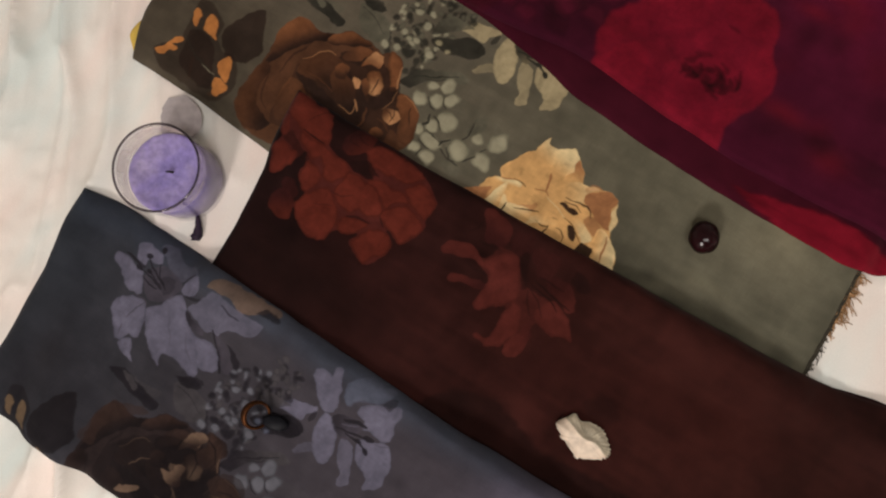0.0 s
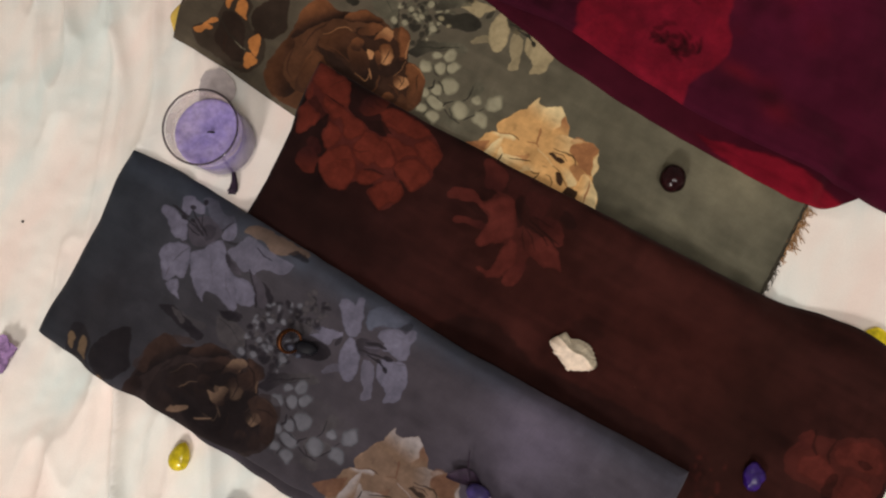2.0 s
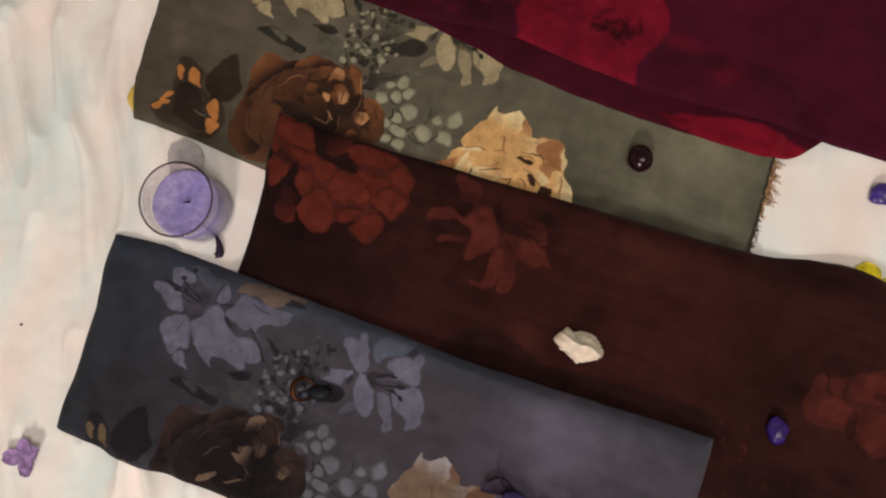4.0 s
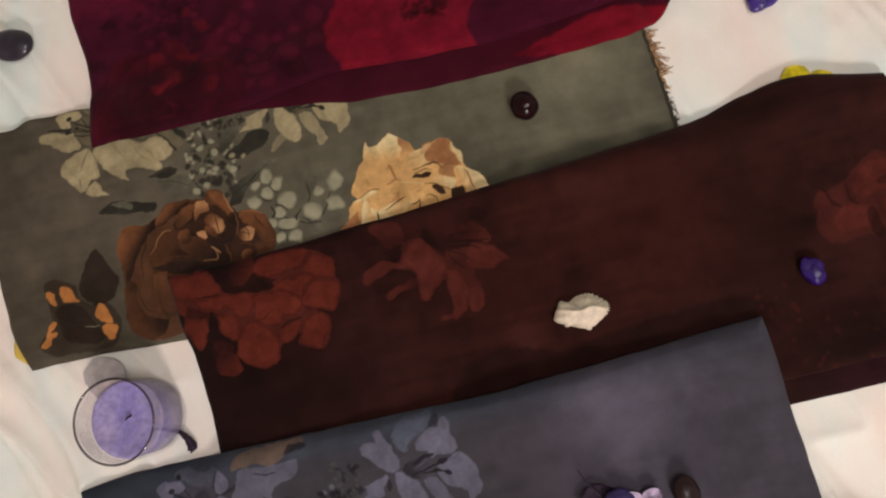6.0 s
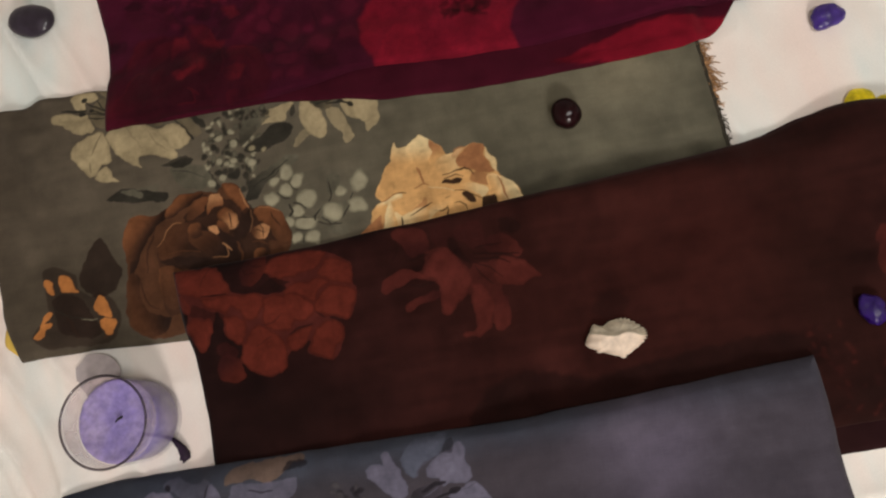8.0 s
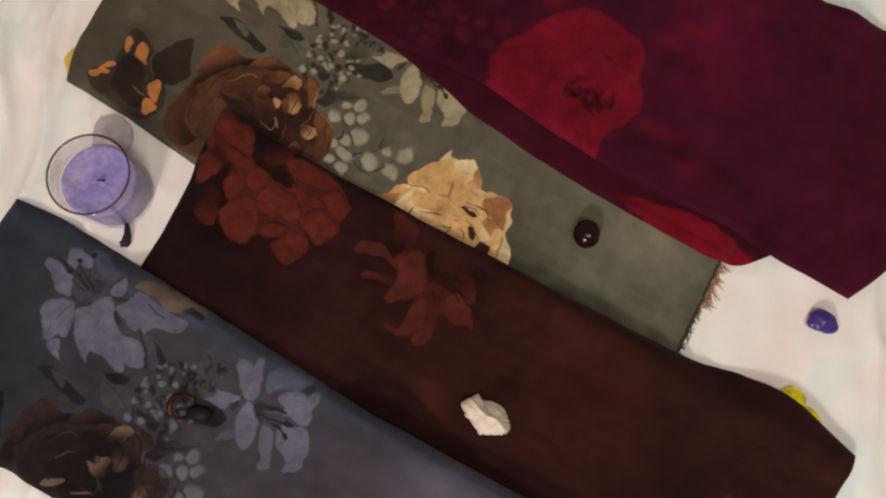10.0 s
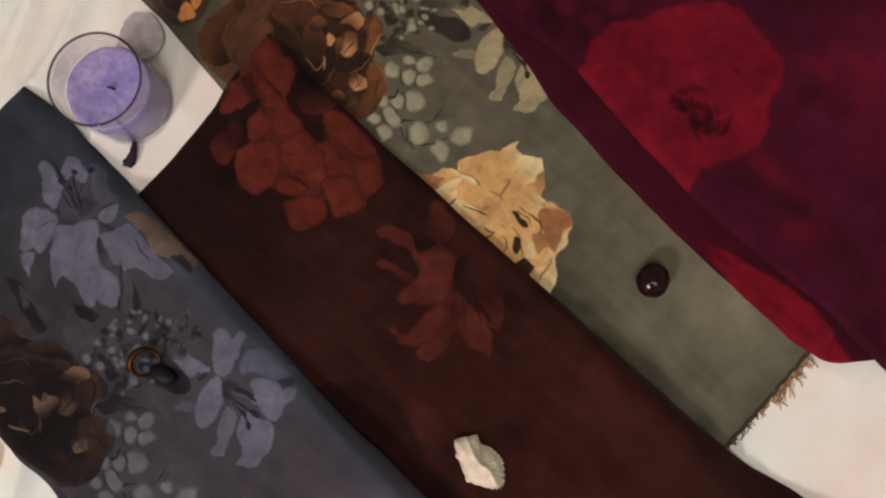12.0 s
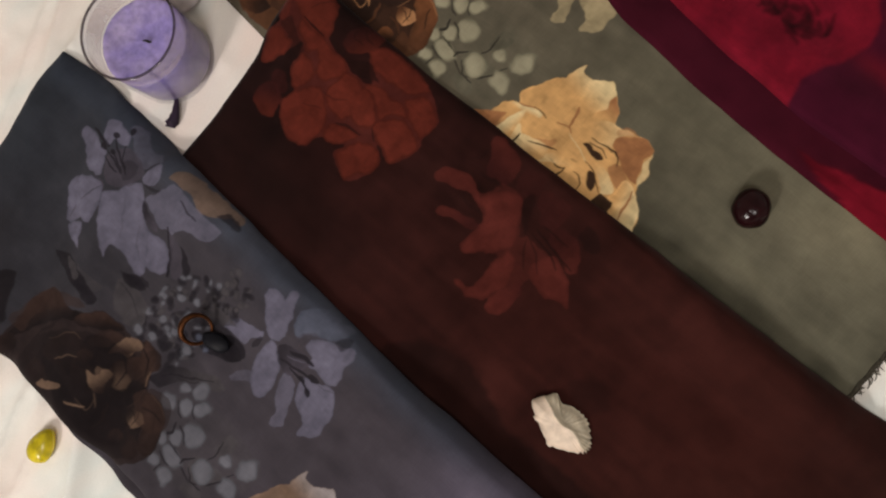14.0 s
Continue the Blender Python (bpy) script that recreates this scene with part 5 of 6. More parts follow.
OLIVE, SLATE, WINE, BROWN = 0.76, 0.66, 0.82, 0.6
OLIVE_INKS = {k: srgb(*v, OLIVE) for k, v in dict(lily=(172, 156, 122), lilyd=(120, 108, 84), lilyb=(150, 140, 112), leaf=(96, 92, 78), leafd=(52, 49, 42), dah=(122, 77, 49), dahd=(44, 30, 25),
                                                 dahh=(188, 136, 94), org=(194, 126, 70), berry=(158, 152, 128), rose=(214, 166, 108), rosel=(232, 208, 158), rosed=(166, 114, 76), dark=(62, 44, 32)).items()}
GREY_INKS = {k: srgb(*v, SLATE) for k, v in dict(lily=(116, 113, 133), lilyd=(84, 78, 90), lilyb=(96, 100, 118), leaf=(78, 74, 78), leafd=(42, 38, 44), dah=(66, 49, 44), dahd=(32, 26, 28),
                                                dahh=(128, 104, 88), org=(126, 104, 82), berry=(113, 113, 123), rose=(130, 106, 90), rosel=(168, 160, 162), rosed=(116, 84, 68), dark=(46, 36, 32)).items()}
WINE_INKS = {k: srgb(*v, WINE) for k, v in dict(lily=(92, 20, 44), lilyd=(70, 16, 34), lilyb=(84, 18, 40), leaf=(60, 15, 28), leafd=(42, 11, 22), dah=(84, 16, 28), dahd=(48, 11, 20),
                                                dahh=(122, 28, 38), org=(104, 22, 32), berry=(88, 20, 40), rose=(126, 19, 37), rosel=(132, 23, 42), rosed=(110, 16, 33), dark=(30, 6, 12)).items()}
BROWN_INKS = {k: srgb(*v, BROWN) for k, v in dict(red=(108, 45, 34), red2=(97, 43, 37), redd=(70, 30, 28), dark=(38, 19, 17)).items()}

for inks in (OLIVE_INKS, GREY_INKS, WINE_INKS):
    inks["dahm"] = tuple(0.4 * u + 0.6 * v for u, v in zip(inks["dah"], inks["dahd"]))


def olive_dye(x, y):
    p = Print(x, y, OLIVE_INKS, mottled(x, y, [(-0.35, srgb(90, 80, 68, OLIVE)), (-0.1, srgb(103, 95, 81, OLIVE)), (0.1, srgb(105, 100, 84, OLIVE)), (0.32, srgb(96, 93, 79, OLIVE))], 41, 0.17))
    p.wash(0.24, 0.15, 0.06, 0.03, srgb(142, 134, 112, OLIVE), 0.5)
    p.wash(-0.27, 0.07, 0.08, 0.05, srgb(66, 58, 46, OLIVE), 0.4)
    p.wash(0.16, 0.185, 0.035, 0.012, srgb(150, 142, 118, OLIVE), 0.5)
    p.wash(0.25, 0.165, 0.03, 0.012, srgb(146, 138, 114, OLIVE), 0.45)
    p.wash(0.215, 0.094, 0.02, 0.006, srgb(140, 134, 112, OLIVE), 0.4)
    # uneven shade beside the brown scarf's fold, painted into the olive
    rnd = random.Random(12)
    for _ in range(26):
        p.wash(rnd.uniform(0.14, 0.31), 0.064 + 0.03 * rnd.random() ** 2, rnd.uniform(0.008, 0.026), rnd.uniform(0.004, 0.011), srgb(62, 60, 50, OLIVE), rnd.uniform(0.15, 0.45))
    print_bouquet(p, slip=0.005)
    return p.colour


def olive_under_dye(x, y):
    p = Print(x, y, OLIVE_INKS, mottled(x, y, [(-0.35, srgb(80, 71, 58, OLIVE)), (0.3, srgb(98, 94, 80, OLIVE))], 42))
    p.blob(-0.338, 0.03, 0.022, 0.024, 0, "rosel")
    p.palette = dict(p.palette, rosel=srgb(232, 196, 96, OLIVE))
    p.blob(-0.342, 0.03, 0.02, 0.016, 80, "rosel")
    return p.colour


def grey_dye(x, y):
    p = Print(x, y, GREY_INKS, mottled(x, y, [(-0.3, srgb(55, 59, 67, SLATE)), (-0.1, srgb(72, 68, 75, SLATE)), (0.1, srgb(77, 71, 79, SLATE)), (0.34, srgb(80, 75, 85, SLATE))], 43))
    # bluish sheen of the fold's edge and its lit bulge, painted as colour
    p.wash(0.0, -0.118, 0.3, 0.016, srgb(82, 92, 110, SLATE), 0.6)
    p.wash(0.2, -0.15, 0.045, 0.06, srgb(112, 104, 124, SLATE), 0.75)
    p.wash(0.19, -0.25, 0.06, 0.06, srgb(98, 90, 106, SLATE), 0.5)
    p.wash(-0.25, -0.27, 0.05, 0.05, srgb(48, 44, 48, SLATE), 0.6)
    p.soft, p.fade = 1.7, 0.9
    print_bouquet(p, 0.043, -0.365, 5, (-0.09, 0.11))
    p.set_place(0, 0, 0)
    print_grey_heart(p)
    p.petal(-0.046, -0.196, -0.012, -0.19, 0.014, "leafd", "leafd")
    return p.colour


def wine_dye(x, y):
    p = Print(x, y, WINE_INKS, mottled(x, y, [(-0.22, srgb(66, 16, 36, WINE)), (0.0, srgb(60, 14, 31, WINE)), (0.2, srgb(71, 16, 37, WINE)), (0.46, srgb(68, 15, 34, WINE))], 44, 0.16))
    p.wash(-0.19, 0.41, 0.08, 0.06, srgb(104, 20, 52, WINE), 0.7)
    p.wash(0.21, 0.375, 0.05, 0.06, srgb(100, 20, 50, WINE), 0.75)
    rnd = random.Random(31)
    for _ in range(60):
        p.wash(rnd.uniform(-0.22, 0.25), rnd.uniform(0.2, 0.46), rnd.uniform(0.006, 0.022), rnd.uniform(0.005, 0.016), srgb(*rnd.choice(((96, 18, 40), (112, 20, 36), (44, 10, 20), (84, 16, 36))), WINE), rnd.uniform(0.3, 0.7))
    p.soft, p.fade = 3.8, 0.55
    print_bouquet(p, 0.036, 0.168, 4, (0.08, 0.09), wobble=0.0018, scale=1.22, rose=False)
    p.wash(-0.13, 0.24, 0.09, 0.04, srgb(46, 12, 22, WINE), 0.4)
    p.set_place(0, 0, 0)
    p.soft, p.fade = 5.5, 0.66
    print_wine_rose(p)
    return p.colour


def wine_under_dye(x, y):
    p = Print(x, y, WINE_INKS, mottled(x, y, [(-0.22, srgb(60, 14, 28, WINE)), (0.15, srgb(66, 15, 30, WINE)), (0.2, srgb(66, 14, 29, WINE)), (0.46, srgb(60, 13, 28, WINE))], 45))
    p.soft = 2.0
    p.petal(0.185, 0.178, 0.365, 0.176, 0.04, "rosed", "rose")
    return p.colour


def brown_dye(x, y):
    # the ground's dark left end includes shade, put into its first stops
    p = Print(x, y, BROWN_INKS, mottled(x, y, [(-0.17, srgb(39, 21, 20, BROWN)), (-0.05, srgb(51, 25, 23, BROWN)), (0.15, srgb(66, 32, 28, BROWN)), (0.3, srgb(61, 30, 26, BROWN)), (0.42, srgb(58, 29, 26, BROWN))], 46, 0.3))
    p.wash(0.27, 0.0, 0.07, 0.06, srgb(70, 32, 28, BROWN), 0.6)
    p.wash(0.13, -0.03, 0.05, 0.04, srgb(70, 33, 29, BROWN), 0.4)
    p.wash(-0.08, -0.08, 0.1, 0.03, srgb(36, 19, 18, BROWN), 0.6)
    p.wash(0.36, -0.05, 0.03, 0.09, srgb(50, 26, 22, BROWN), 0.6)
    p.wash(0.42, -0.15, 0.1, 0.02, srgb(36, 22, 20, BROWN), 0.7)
    p.set_place(0, 0, 0, wobble=0.001)
    p.soft, p.fade, p.ragged = 2.0, 0.86, 0.0012
    print_peony(p)
    # shadows of the grey fold and the shell, put into the colour
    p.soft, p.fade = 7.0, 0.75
    print_cast_shade(p)
    p.soft, p.fade = 5.0, 0.3
    p.sprig(0.4, -0.155, 0.09, 0.03, 60, ("red2", "redd", "dark"), 8)
    p.sprig(0.35, -0.11, 0.02, 0.03, 40, ("red2", "redd", "dark"), 9)
    return p.colour


def brown_under_dye(x, y):
    return mottled(x, y, [(-0.17, srgb(46, 24, 21, BROWN)), (0.34, srgb(52, 28, 28, BROWN)), (0.42, srgb(58, 28, 34, BROWN)), (0.5, srgb(58, 30, 28, BROWN))], 47, 0.2)


def scarf(label):
    ob = new("scarf")
    return tagged(ob, label, "scarf", "folded scarves on the cloth")


# The olive scarf lies lowest.
olive = scarf("folded olive-grey floral viscose scarf with frayed tan fringe")
fold("under_fold", olive, [(-0.333, 0.016), (-0.348, 0.03), (-0.347, 0.045), (-0.332, 0.07), (-0.335, 0.225)], [(0.318, 0.04), (0.314, 0.22)], [(-0.333, 0.016), (0.0, 0.02), (0.318, 0.04)], [(-0.335, 0.225), (0.314, 0.22)],
     0.0025, olive_under_dye, 100, 0.002, label="yellow-printed lower ply of the scarf")
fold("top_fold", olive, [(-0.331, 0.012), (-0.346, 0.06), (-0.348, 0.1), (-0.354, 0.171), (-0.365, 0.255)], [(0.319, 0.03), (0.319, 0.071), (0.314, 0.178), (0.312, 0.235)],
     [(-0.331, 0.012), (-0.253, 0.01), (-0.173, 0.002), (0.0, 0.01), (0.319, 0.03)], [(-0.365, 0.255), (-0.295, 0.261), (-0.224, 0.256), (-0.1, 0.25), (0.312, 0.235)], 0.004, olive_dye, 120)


def fringe(parent):
    """Frayed curling threads along the short edge, tan above and grey below."""
    rnd = random.Random(5)
    for mat, lo, hi, count, text in ((THREAD, 0.112, 0.168, 190, "curling tan threads"), (THREAD_DARK, 0.072, 0.118, 60, "short grey threads")):
        verts, faces = [], []
        for _ in range(count):
            y = rnd.uniform(lo, hi)
            x = 0.3165 - (y - 0.07) * 0.03
            heading = rnd.uniform(-0.9, 0.9)
            length, curl, r = rnd.uniform(0.008, 0.022 if mat == THREAD else 0.012), rnd.uniform(-520, 520), rnd.uniform(0.0004, 0.0009)
            n, z = 10, 0.0045
            for i in range(n):
                f = i / (n - 1)
                zz = z * (1 - f) ** 2 + 0.0012 + float(support(x, y)) * 0.2 + 0.0012 * math.sin(3 * f + heading)
                for a in range(3):
                    w = r * (1 - 0.5 * f)
                    verts.append((x - w * math.sin(heading) * math.cos(2.09 * a), y + w * math.cos(heading) * math.cos(2.09 * a), zz + w * math.sin(2.09 * a)))
                x += length / n * math.cos(heading)
                y += length / n * math.sin(heading)
                heading += curl * length / n
            b = len(verts) - 3 * n
            for i in range(n - 1):
                for a in range(3):
                    faces.append((b + 3 * i + a, b + 3 * i + (a + 1) % 3, b + 3 * i + 3 + (a + 1) % 3, b + 3 * i + 3 + a))
        tagged(link_mesh("fringe", verts, faces, mat, parent, label=text), kind="stuff")


fringe(olive)


def hem(parent):
    """The narrow rolled hem along the short edge."""
    bm = bmesh.new()
    rings = []
    for i in range(40):
        y = 0.034 + 0.138 * i / 39
        x = 0.3175 - max(0, y - 0.07) * 0.036 + 0.0004 * math.sin(i * 1.7)
        r = 0.0021 + 0.0004 * noise.noise(Vector((i * 0.4, 0, 0)))
        z = float(support(x - 0.004, y)) * 0.55 + 0.001
        rings.append([bm.verts.new((x + r * math.cos(a), y, z + 1.2 * r * math.sin(a))) for a in (2 * math.pi * k / 8 for k in range(8))])
    for p, q in zip(rings, rings[1:]):
        for k in range(8):
            bm.faces.new((p[k], p[(k + 1) % 8], q[(k + 1) % 8], q[k]))
    bm.faces.new(rings[0])
    bm.faces.new(rings[-1][::-1])
    bmesh.ops.recalc_face_normals(bm, faces=bm.faces)
    part("hem", bm, HEM, parent, "dark rolled hem")


hem(olive)

# The burgundy scarf overlaps its upper edge.
wine = scarf("folded burgundy scarf with dark red rose print")
fold("under_fold", wine, [(-0.22, 0.213), (-0.215, 0.46)], [(0.352, 0.196), (0.43, 0.3), (0.44, 0.46)],
     [(-0.22, 0.213), (-0.155, 0.207), (-0.06, 0.202), (0.008, 0.189), (0.035, 0.18), (0.183, 0.168), (0.3, 0.166), (0.335, 0.176), (0.352, 0.196)], [(-0.215, 0.46), (0.44, 0.46)], 0.003, wine_under_dye, 200, 0.002)
fold("top_fold", wine, [(-0.226, 0.21), (-0.223, 0.275), (-0.22, 0.303), (-0.225, 0.347), (-0.226, 0.405), (-0.224, 0.465)], [(0.437, 0.198), (0.462, 0.251), (0.467, 0.301), (0.468, 0.47)],
     [(-0.226, 0.21), (-0.155, 0.209), (-0.058, 0.205), (0.021, 0.213), (0.18, 0.196), (0.295, 0.2), (0.365, 0.2), (0.437, 0.198)], [(-0.224, 0.465), (0.142, 0.462), (0.352, 0.467), (0.468, 0.47)], 0.007, wine_dye, 220, 0.001, wave=0.0022, tuck=0.006)

# The dark brown scarf lies on the olive one.
brown = scarf("folded dark brown scarf with rust-red peony print")
fold("under_fold", brown, [(-0.158, -0.15), (-0.17, 0.055)], [(0.495, -0.187), (0.496, 0.062)], [(-0.158, -0.15), (0.1, -0.18), (0.339, -0.188), (0.478, -0.187), (0.495, -0.187)],
     [(-0.17, 0.055), (0.1, 0.058), (0.315, 0.066), (0.366, 0.082), (0.415, 0.09), (0.455, 0.08), (0.496, 0.062)], 0.003, brown_under_dye, 300, 0.002,
     swell=lambda x, y: 0.009 * np.exp(-(((x - 0.43) / 0.035) ** 2 + ((y - 0.07) / 0.02) ** 2)))
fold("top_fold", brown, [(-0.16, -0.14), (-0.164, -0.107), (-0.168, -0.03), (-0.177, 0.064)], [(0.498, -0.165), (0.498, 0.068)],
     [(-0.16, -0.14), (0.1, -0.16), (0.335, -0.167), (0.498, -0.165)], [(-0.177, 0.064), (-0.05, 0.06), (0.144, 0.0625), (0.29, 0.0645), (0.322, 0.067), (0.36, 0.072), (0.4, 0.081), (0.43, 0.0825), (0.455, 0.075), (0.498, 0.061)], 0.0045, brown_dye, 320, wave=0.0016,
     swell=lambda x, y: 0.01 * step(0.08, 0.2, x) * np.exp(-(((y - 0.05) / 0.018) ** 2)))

# The slate-grey scarf lies on the brown one.
grey = scarf("folded slate-grey scarf with lilac lily print")
fold("under_fold", grey, [(-0.285, -0.317), (-0.294, -0.12)], [(0.336, -0.325), (0.333, -0.12)], [(-0.285, -0.317), (-0.1, -0.323), (-0.034, -0.326), (0.085, -0.324), (0.336, -0.325)], [(-0.294, -0.12), (0.333, -0.12)],
     0.004, lambda x, y: mottled(x, y, [(-0.3, srgb(56, 54, 60, SLATE)), (0.34, srgb(84, 76, 84, SLATE))], 48), 400, 0.002)
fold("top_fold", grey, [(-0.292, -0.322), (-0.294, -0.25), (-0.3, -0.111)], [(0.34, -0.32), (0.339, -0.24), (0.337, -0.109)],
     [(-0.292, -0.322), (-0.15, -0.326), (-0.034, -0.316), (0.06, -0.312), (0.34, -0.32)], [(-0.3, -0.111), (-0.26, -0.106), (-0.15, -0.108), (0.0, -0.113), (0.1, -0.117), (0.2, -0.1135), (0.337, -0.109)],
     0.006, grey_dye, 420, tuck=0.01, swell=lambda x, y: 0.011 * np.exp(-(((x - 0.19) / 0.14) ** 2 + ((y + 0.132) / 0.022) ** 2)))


# ---- things laid on and beside the scarves ----
def lathe(profile, n=64):
    """A turned surface from (radius, height) pairs, from the axis outwards and back to it."""
    bm = bmesh.new()
    rings = []
    for r, z in profile:
        if r < 1e-6:
            rings.append([bm.verts.new((0, 0, z))])
        else:
            rings.append([bm.verts.new((r * math.cos(2 * math.pi * i / n), r * math.sin(2 * math.pi * i / n), z)) for i in range(n)])
    for a, b in zip(rings, rings[1:]):
        for i in range(n):
            j = (i + 1) % n
            if len(a) == 1 and len(b) > 1:
                bm.faces.new((a[0], b[i], b[j]))
            elif len(b) == 1 and len(a) > 1:
                bm.faces.new((a[i], b[0], a[j]))
            elif len(a) > 1:
                bm.faces.new((a[i], b[i], b[j], a[j]))
    bmesh.ops.recalc_face_normals(bm, faces=bm.faces)
    return bm


def glass_candle(x, y):
    ob = tagged(new("glass_candle"), "lilac wax candle in a clear glass cup", "candle")
    ob.location, ob.scale = (x, y, float(support(x, y, 3)) + 0.0005), (1, 1, 0.87)
    cup = part("glass_cup", lathe([(0, 0), (0.032, 0), (0.0348, 0.0015), (0.0359, 0.005), (0.0376, 0.0765), (0.0373, 0.0778), (0.0364, 0.0778), (0.0359, 0.0765), (0.0344, 0.007), (0.032, 0.005), (0, 0.005)], 96), GLASS, ob, "clear glass cup")
    cup.visible_shadow = False
    rim = [(0.03675 + 0.0011 * math.cos(a), 0.0777 + 0.0009 * math.sin(a)) for a in (2 * math.pi * k / 10 for k in range(11))]
    part("rim", lathe(rim, 96), RIM_GLASS, ob, "rounded glass rim").visible_shadow = False
    bm = lathe([(0, 0.0055), (0.0318, 0.0055), (0.0338, 0.008), (0.0345, 0.0515), (0.0332, 0.0532), (0.03, 0.0522), (0.025, 0.0508), (0.018, 0.0502), (0.009, 0.0496), (0.003, 0.0498), (0, 0.05)], 80)
    for v in bm.verts:
        if v.co.z > 0.048:
            v.co.z += 0.0018 * noise.noise(v.co * 90) + 0.0008 * noise.noise(v.co * 260)
    part("wax", bm, WAX, ob, "uneven lilac wax")
    film = part("wax_film", lathe([(0.0349, 0.0535), (0.0352, 0.062), (0.0355, 0.071), (0.0356, 0.0735)], 96), FILM, ob, "dried film of wax inside the glass")
    film.visible_shadow = False
    bm = bmesh.new()
    rings = []
    for i in range(7):
        f = i / 6
        c = Vector((-0.003 + 0.0075 * f, 0.0025 * f, 0.049 + 0.004 * math.sin(2.2 * f)))
        rings.append([bm.verts.new(c + Vector((0.0005 * math.cos(a), 0.0013 * math.cos(a), 0.0012 * math.sin(a)))) for a in (0, 1.26, 2.51, 3.77, 5.03)])
    for a, b in zip(rings, rings[1:]):
        for i in range(5):
            bm.faces.new((a[i], a[(i + 1) % 5], b[(i + 1) % 5], b[i]))
    bm.faces.new(rings[-1])
    bm.faces.new(rings[0][::-1])
    part("wick", bm, CHAR, ob, "burnt black wick")


glass_candle(-0.2235, -0.0582)


def stone(name, x, y, rx, ry, rz, turn, mat, seed, label, category="stone", group="coloured stones", taper=0.0, rough=0.12, z=None):
    """A rounded, slightly lumpy stone resting on what lies under it."""
    bm = bmesh.new()
    bmesh.ops.create_icosphere(bm, subdivisions=4, radius=1)
    off = Vector((seed * 3.7, seed * 1.3, seed * 2.1))
    for v in bm.verts:
        k = 1 + rough * noise.noise(v.co * 1.1 + off) + 0.35 * rough * noise.noise(v.co * 2.6 + off)
        v.co *= k
        v.co.y *= 1 - taper * v.co.x
        v.co.x, v.co.y, v.co.z = v.co.x * rx, v.co.y * ry, v.co.z * rz
    low = min(v.co.z for v in bm.verts)
    for v in bm.verts:
        v.co.z = max(v.co.z, 0.78 * low) - 0.78 * low
    ob = part(name, bm, mat, None)
    ob.matrix_world = pose(x, y, float(support(x, y, 2)) - 0.0002 if z is None else z, 0, 0, turn)
    return tagged(ob, label, category, group)


stone("seed", 0.191, 0.127, 0.0125, 0.0135, 0.0115, 20, CHERRY, 1, "glossy dark cherry-brown seed on the olive scarf", "seed", "", rough=0.08)
stone("stone", 0.423, 0.165, 0.0148, 0.0105, 0.0064, 12, PURPLE, 2, "deep purple polished stone on the white cloth", rough=0.22)
stone("stone", 0.389, -0.083, 0.0095, 0.0125, 0.0072, 20, DUSKY, 3, "small dusky violet stone on the brown scarf", rough=0.25)
stone("stone", -0.013, -0.367, 0.0175, 0.0125, 0.0080, 14, VIOLET, 4, "oval glossy violet stone beside the grey scarf", taper=0.1, rough=0.06)
stone("stone", 0.033, -0.343, 0.0145, 0.0105, 0.0072, 100, VIOLET, 5, "chipped violet stone beside the grey scarf", rough=0.2)
stone("stone", -0.093, -0.349, 0.0145, 0.0105, 0.0072, 104, YELLOW, 6, "drop-shaped yellow stone beside the grey scarf", taper=0.3, rough=0.06)
stone("stone", 0.431, 0.0875, 0.0125, 0.0115, 0.005, 10, LEMON, 7, "lemon yellow stone at the brown scarf's edge", rough=0.1, z=-0.002)
stone("stone", 0.452, 0.079, 0.0125, 0.009, 0.005, -25, LEMON, 8, "lemon yellow stone at the brown scarf's edge", rough=0.1, z=-0.002)
stone("stone", 0.463, -0.222, 0.018, 0.013, 0.0080, 15, LEMON, 9, "lemon yellow stone below the brown scarf", rough=0.12)
stone("stone", 0.442, -0.232, 0.012, 0.01, 0.0064, -20, YELLOW, 10, "dull yellow stone below the brown scarf", rough=0.12)
stone("stone", 0.24, 0.512, 0.017, 0.0095, 0.0064, 25, YELLOW, 11, "dull yellow stone above the burgundy scarf", rough=0.15)
stone("stone", 0.293, 0.508, 0.0165, 0.0145, 0.0080, -20, YELLOW, 12, "dull yellow stone above the burgundy scarf", rough=0.15)
stone("stone", -0.292, 0.342, 0.024, 0.017, 0.0096, -12, INKY, 13, "inky dark oval stone beside the burgundy scarf", rough=0.08)
stone("stone", 0.178, -0.226, 0.0125, 0.0095, 0.0064, -5, INDIGO, 14, "indigo stone on the grey scarf", rough=0.1)
stone("stone", 0.232, -0.232, 0.011, 0.014, 0.0072, 5, MAROON, 15, "maroon stone on the grey scarf", rough=0.12)
stone("crumb", -0.371, -0.235, 0.0016, 0.0012, 0.001, 30, CHAR, 16, "tiny dark crumb on the white cloth", "crumb", "", rough=0.3)


